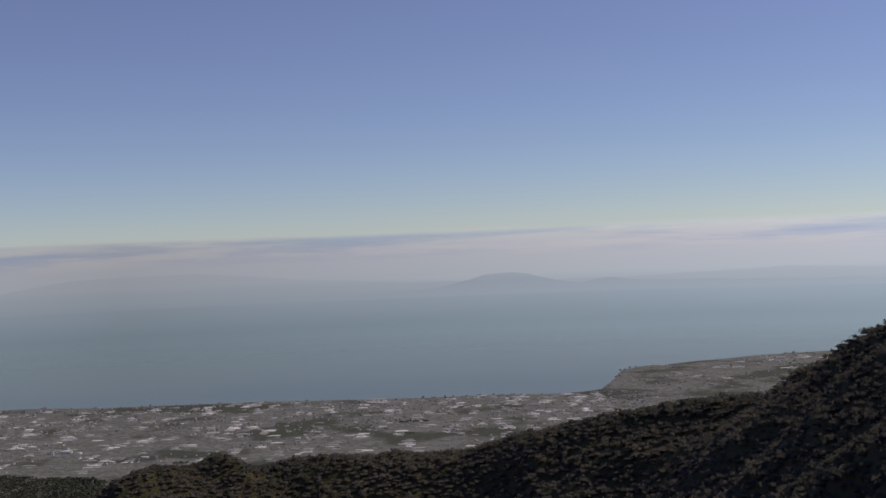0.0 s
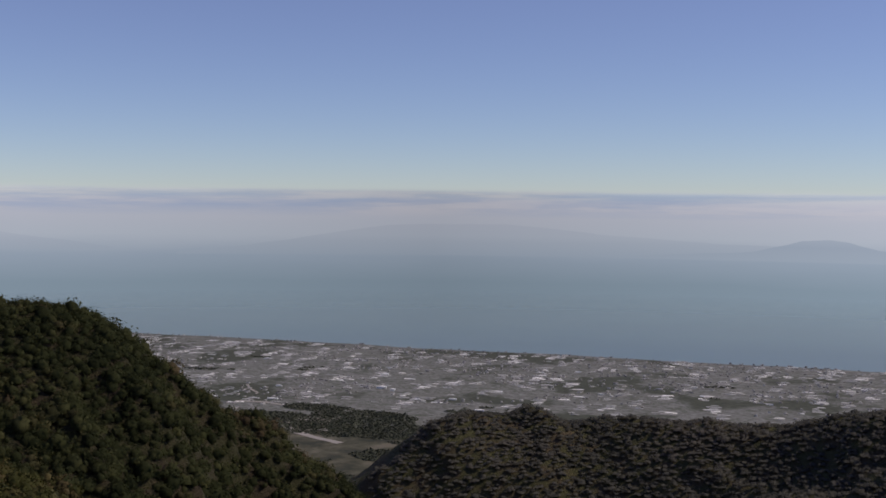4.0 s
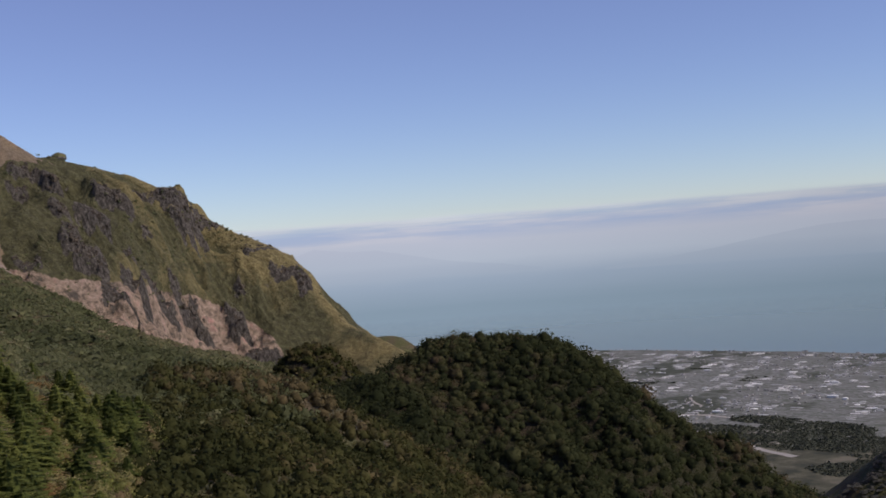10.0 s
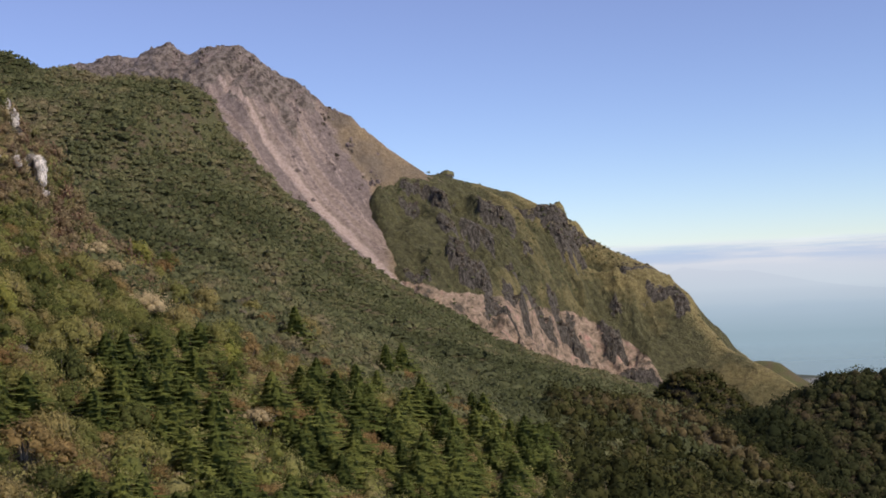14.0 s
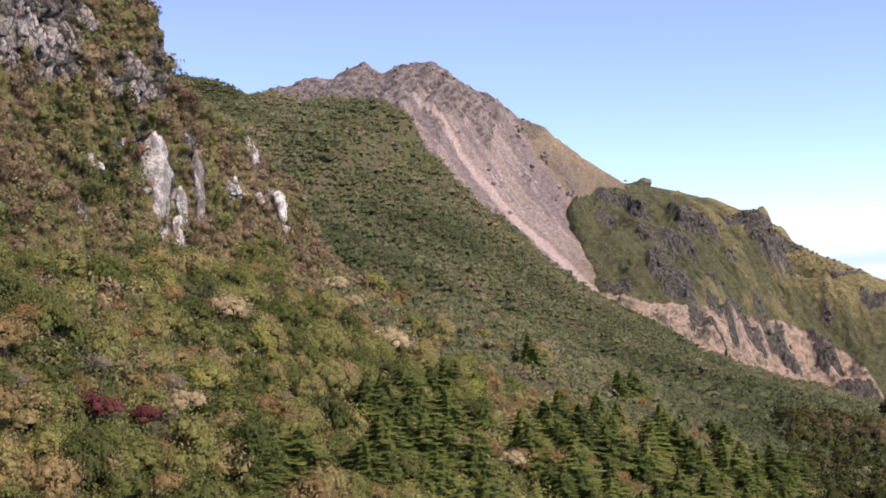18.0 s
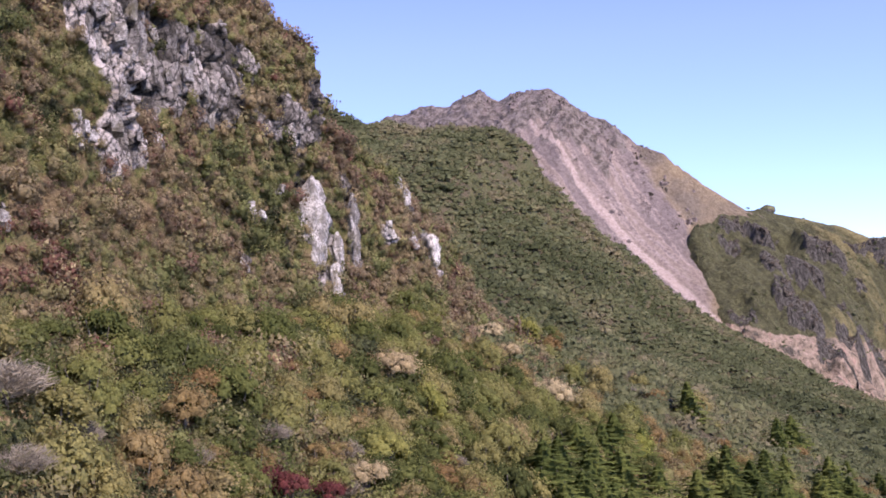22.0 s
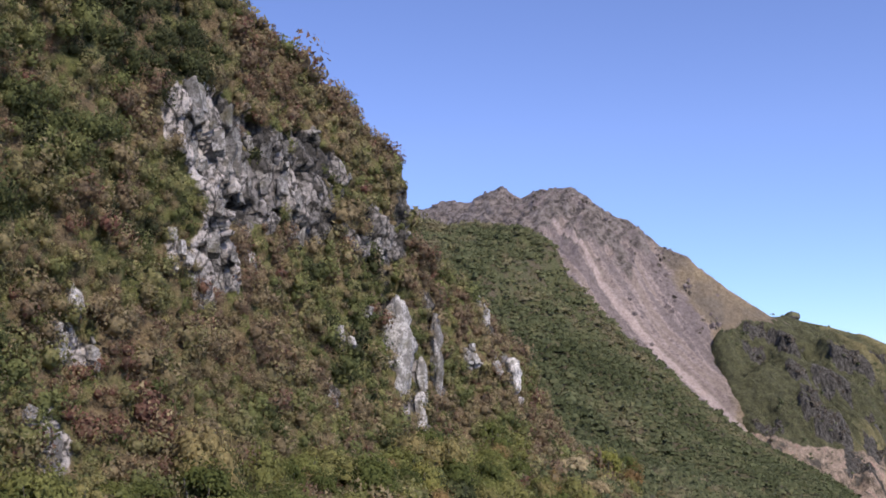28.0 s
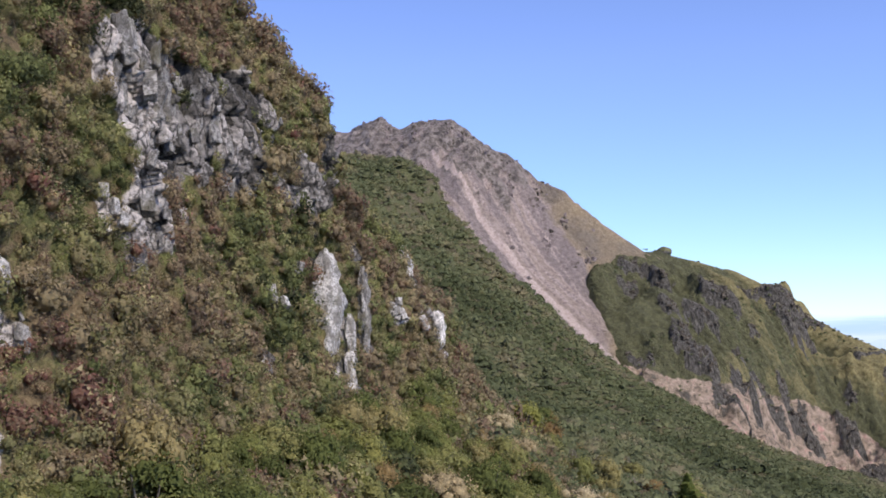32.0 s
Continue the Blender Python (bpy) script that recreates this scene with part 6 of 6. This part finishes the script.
def tri_safe(v, f):
    """Turns doubled corners into triangles."""
    quads, tris = f[f[:, 2] != f[:, 3]], f[f[:, 2] == f[:, 3]][:, :3]
    return v, np.concatenate([quads[:, (0, 1, 2)], quads[:, (0, 2, 3)], tris])


rng = np.random.default_rng(15)
n = 4200
x = np.concatenate([rng.uniform(-1750, 330, n), rng.uniform(170, 900, 900)])
y = np.concatenate([rng.uniform(1560, 2590, n), rng.uniform(2350, 3300, 900)])
dens = fbm(x / 170, y / 120, 1.0, 4) + 0.25 * np.clip((y - 1900) / 500, -0.6, 0.8)
keep = (dens + rng.normal(0, 0.12, len(x)) > 0.02) & (y < shore(x) - 12) & (fbm(x / 150, y / 90, 6.0, 5) + np.clip((1760 - y) / 900, -0.2, 0.4) < 0.18)
x, y = x[keep], y[keep]
turn = 0.12 + 0.25 * fbm(x / 300, y / 300) + np.where(rng.random(len(x)) < 0.3, math.pi / 2, 0)
w, l, h = rng.uniform(2.2, 5.5, len(x)), rng.uniform(3.0, 8, len(x)), rng.uniform(0.8, 1.6, len(x))
order = np.argsort(y)
x, y, turn, w, l, h = x[order], y[order], turn[order], w[order], l[order], h[order]
NEAR = 160
walls, roofs = boxes(rng, x[NEAR:], y[NEAR:], w[NEAR:], l[NEAR:], h[NEAR:], turn[NEAR:], 0.25 * w[NEAR:])
tagged(new("town_house_walls", mesh_of("town_house_walls", *walls, WALLS)), "pale walls of the many small town houses", "houses", kind="stuff")
tagged(new("town_house_roofs", mesh_of("town_house_roofs", *tri_safe(*roofs), ROOFS)), "grey roofs of the many small town houses", "houses", kind="stuff")


def make_house():
    root = new("house")
    wv, rv = boxes(rng, *[np.array([q], float) for q in (0, 3000, 1, 1, 1, 0)], np.array([0.45]))
    z0 = float(plain_height(np.array(0.0), np.array(3000.0)))
    part("wall", mesh_of("house_walls", wv[0] - (0, 3000, z0), wv[1], WALLS), root, "pale rendered walls")
    part("roof", mesh_of("house_roof", rv[0] - (0, 3000, z0), tri_safe(*rv)[1], ROOFS), root, "grey gabled roof")
    return tagged(root, "small pale house with a grey gabled roof on the plain", "house", group="houses at the plain's upper edge")


house = make_house()
for i in range(min(NEAR, len(x))):
    m = Matrix.Translation((x[i], y[i], float(plain_height(x[i], y[i])))) @ Matrix.Rotation(turn[i], 4, "Z") @ Matrix.Diagonal((w[i], l[i], h[i], 1))
    if i:
        copy_thing(house, Matrix.Identity(4)).matrix_basis = m
    else:
        house.matrix_basis = m

# pale gravel tracks and stream bed in the valley
GRAVEL = plain_paint("pale_gravel", ((0.0, (0.30, 0.28, 0.25)), (1.0, (0.40, 0.37, 0.34))), 0.95)


def track(points, wide, label):
    n = 40
    k = np.linspace(0, len(points) - 1, n)
    px_, py_ = np.interp(k, range(len(points)), [p[0] for p in points]), np.interp(k, range(len(points)), [p[1] for p in points])
    px_ = px_ + fbm(k * 1.3, 4.0 + wide) * 14
    dx, dy = np.gradient(px_), np.gradient(py_)
    ln = np.hypot(dx, dy)
    half = wide / 2 * (1 + 0.5 * fbm(k * 2.1, 9.0 + wide))
    ends = [np.stack([px_ + sg * half * -dy / ln, py_ + sg * half * dx / ln, np.maximum(plain_height(px_, py_), 0.9) + 0.5], 1) for sg in (-1, 1)]
    return tagged(new("road", mesh_of("road", np.concatenate(ends), grid_faces(2, n), GRAVEL)), label, "road", kind="structure")


track(((-898, 1790), (-847, 1798), (-782, 1773)), 11, "pale gravel track through the valley scrub")
track(((-813, 1681), (-745, 1628), (-684, 1583), (-600, 1530)), 15, "pale gravel track through the valley scrub")
track(((-723, 1695), (-701, 1698), (-673, 1694)), 34, "pale gravel track through the valley scrub")
track(((-689, 1594), (-671, 1609), (-652, 1630)), 15, "pale gravel track through the valley scrub")
track(((-964, 1953), (-928, 1905), (-899, 1865)), 5, "pale gravel track through the valley scrub")
track(((-744, 1647), (-715, 1687), (-676, 1653)), 10, "pale gravel track through the valley scrub")

# greenhouses in rows
gx, gy = [], []
for k in range(520):
    cx, cy = rng.uniform(-1650, 250), 1760 + 780 * rng.random() ** 0.8
    for j in range(rng.integers(1, 5)):
        gx.append(cx + rng.normal(0, 3.0))
        gy.append(cy + j * 15)
for k in range(22):
    cx, cy = rng.uniform(420, 950), rng.uniform(2700, 3200)
    for j in range(4):
        gx.append(cx + rng.normal(0, 8))
        gy.append(cy + j * 9)
gx, gy = np.array(gx), np.array(gy)
ok = gy < shore(gx) - 15
gx, gy = gx[ok], gy[ok]
walls, roofs = boxes(rng, gx, gy, rng.uniform(8, 24, len(gx)), rng.uniform(3.5, 7.0, len(gx)), np.full(len(gx), 0.5), rng.normal(0.03, 0.02, len(gx)), np.full(len(gx), 0.5))
gv, gf = tri_safe(*roofs)
wv, wf = walls
tagged(new("greenhouses", mesh_of("greenhouses", np.concatenate([gv, wv]), np.concatenate([gf, wf[:, (0, 1, 2)] + len(gv), wf[:, (0, 2, 3)] + len(gv)]), SHEET)), "rows of low whitish greenhouses among fields", "greenhouses", kind="stuff")


# large white halls that stand out from the town
def make_hall():
    root = new("factory_hall")
    wv, rv = boxes(rng, *[np.array([q], float) for q in (0, 3000, 1, 1, 1, 0)], np.array([0.35]))
    z0 = float(plain_height(np.array(0.0), np.array(3000.0)))
    part("wall", mesh_of("hall_walls", wv[0] - (0, 3000, z0), wv[1], WHITE), root, "white sheet walls")
    part("roof", mesh_of("hall_roof", rv[0] - (0, 3000, z0), tri_safe(*rv)[1], WHITE), root, "white sheet roof")
    return tagged(root, "large white factory hall on the plain", "factory", group="white halls of the plain")


WHITE = plain_paint("white_sheet", ((0.0, (0.8, 0.8, 0.79)), (1.0, (0.86, 0.86, 0.85))), 0.5)
hall = make_hall()
HALLS = ((-717, 2004, 18, 9, 7), (-690, 1990, 8, 8, 5), (-618, 1915, 10, 5, 3.5), (-489, 1850, 16, 6, 3.5), (-769, 2160, 16, 7, 5), (-850, 1830, 18, 7, 4), (-560, 1935, 13, 6, 4), (-900, 1960, 11, 6, 3), (-980, 2060, 12, 5, 3),
         (-660, 2260, 14, 6, 3), (-330, 2080, 10, 5, 3), (-180, 2220, 11, 5, 3), (-1080, 2280, 16, 6, 3), (-420, 2330, 12, 6, 3), (-40, 2080, 11, 5, 3), (-780, 2420, 16, 6, 3), (120, 2300, 11, 5, 3), (-1270, 2500, 20, 7, 3), (640, 3050, 24, 7, 4), (760, 3120, 22, 7, 4))
for i, (hx, hy, hw, hl, hh) in enumerate(HALLS):
    m = Matrix.Translation((hx, hy, float(plain_height(np.array(hx), np.array(hy))))) @ Matrix.Rotation(0.1 * math.sin(i * 3), 4, "Z") @ Matrix.Diagonal((hw, hl * 0.7, hh * 0.5, 1))
    if i:
        copy_thing(hall, Matrix.Identity(4)).matrix_basis = m
    else:
        hall.matrix_basis = m
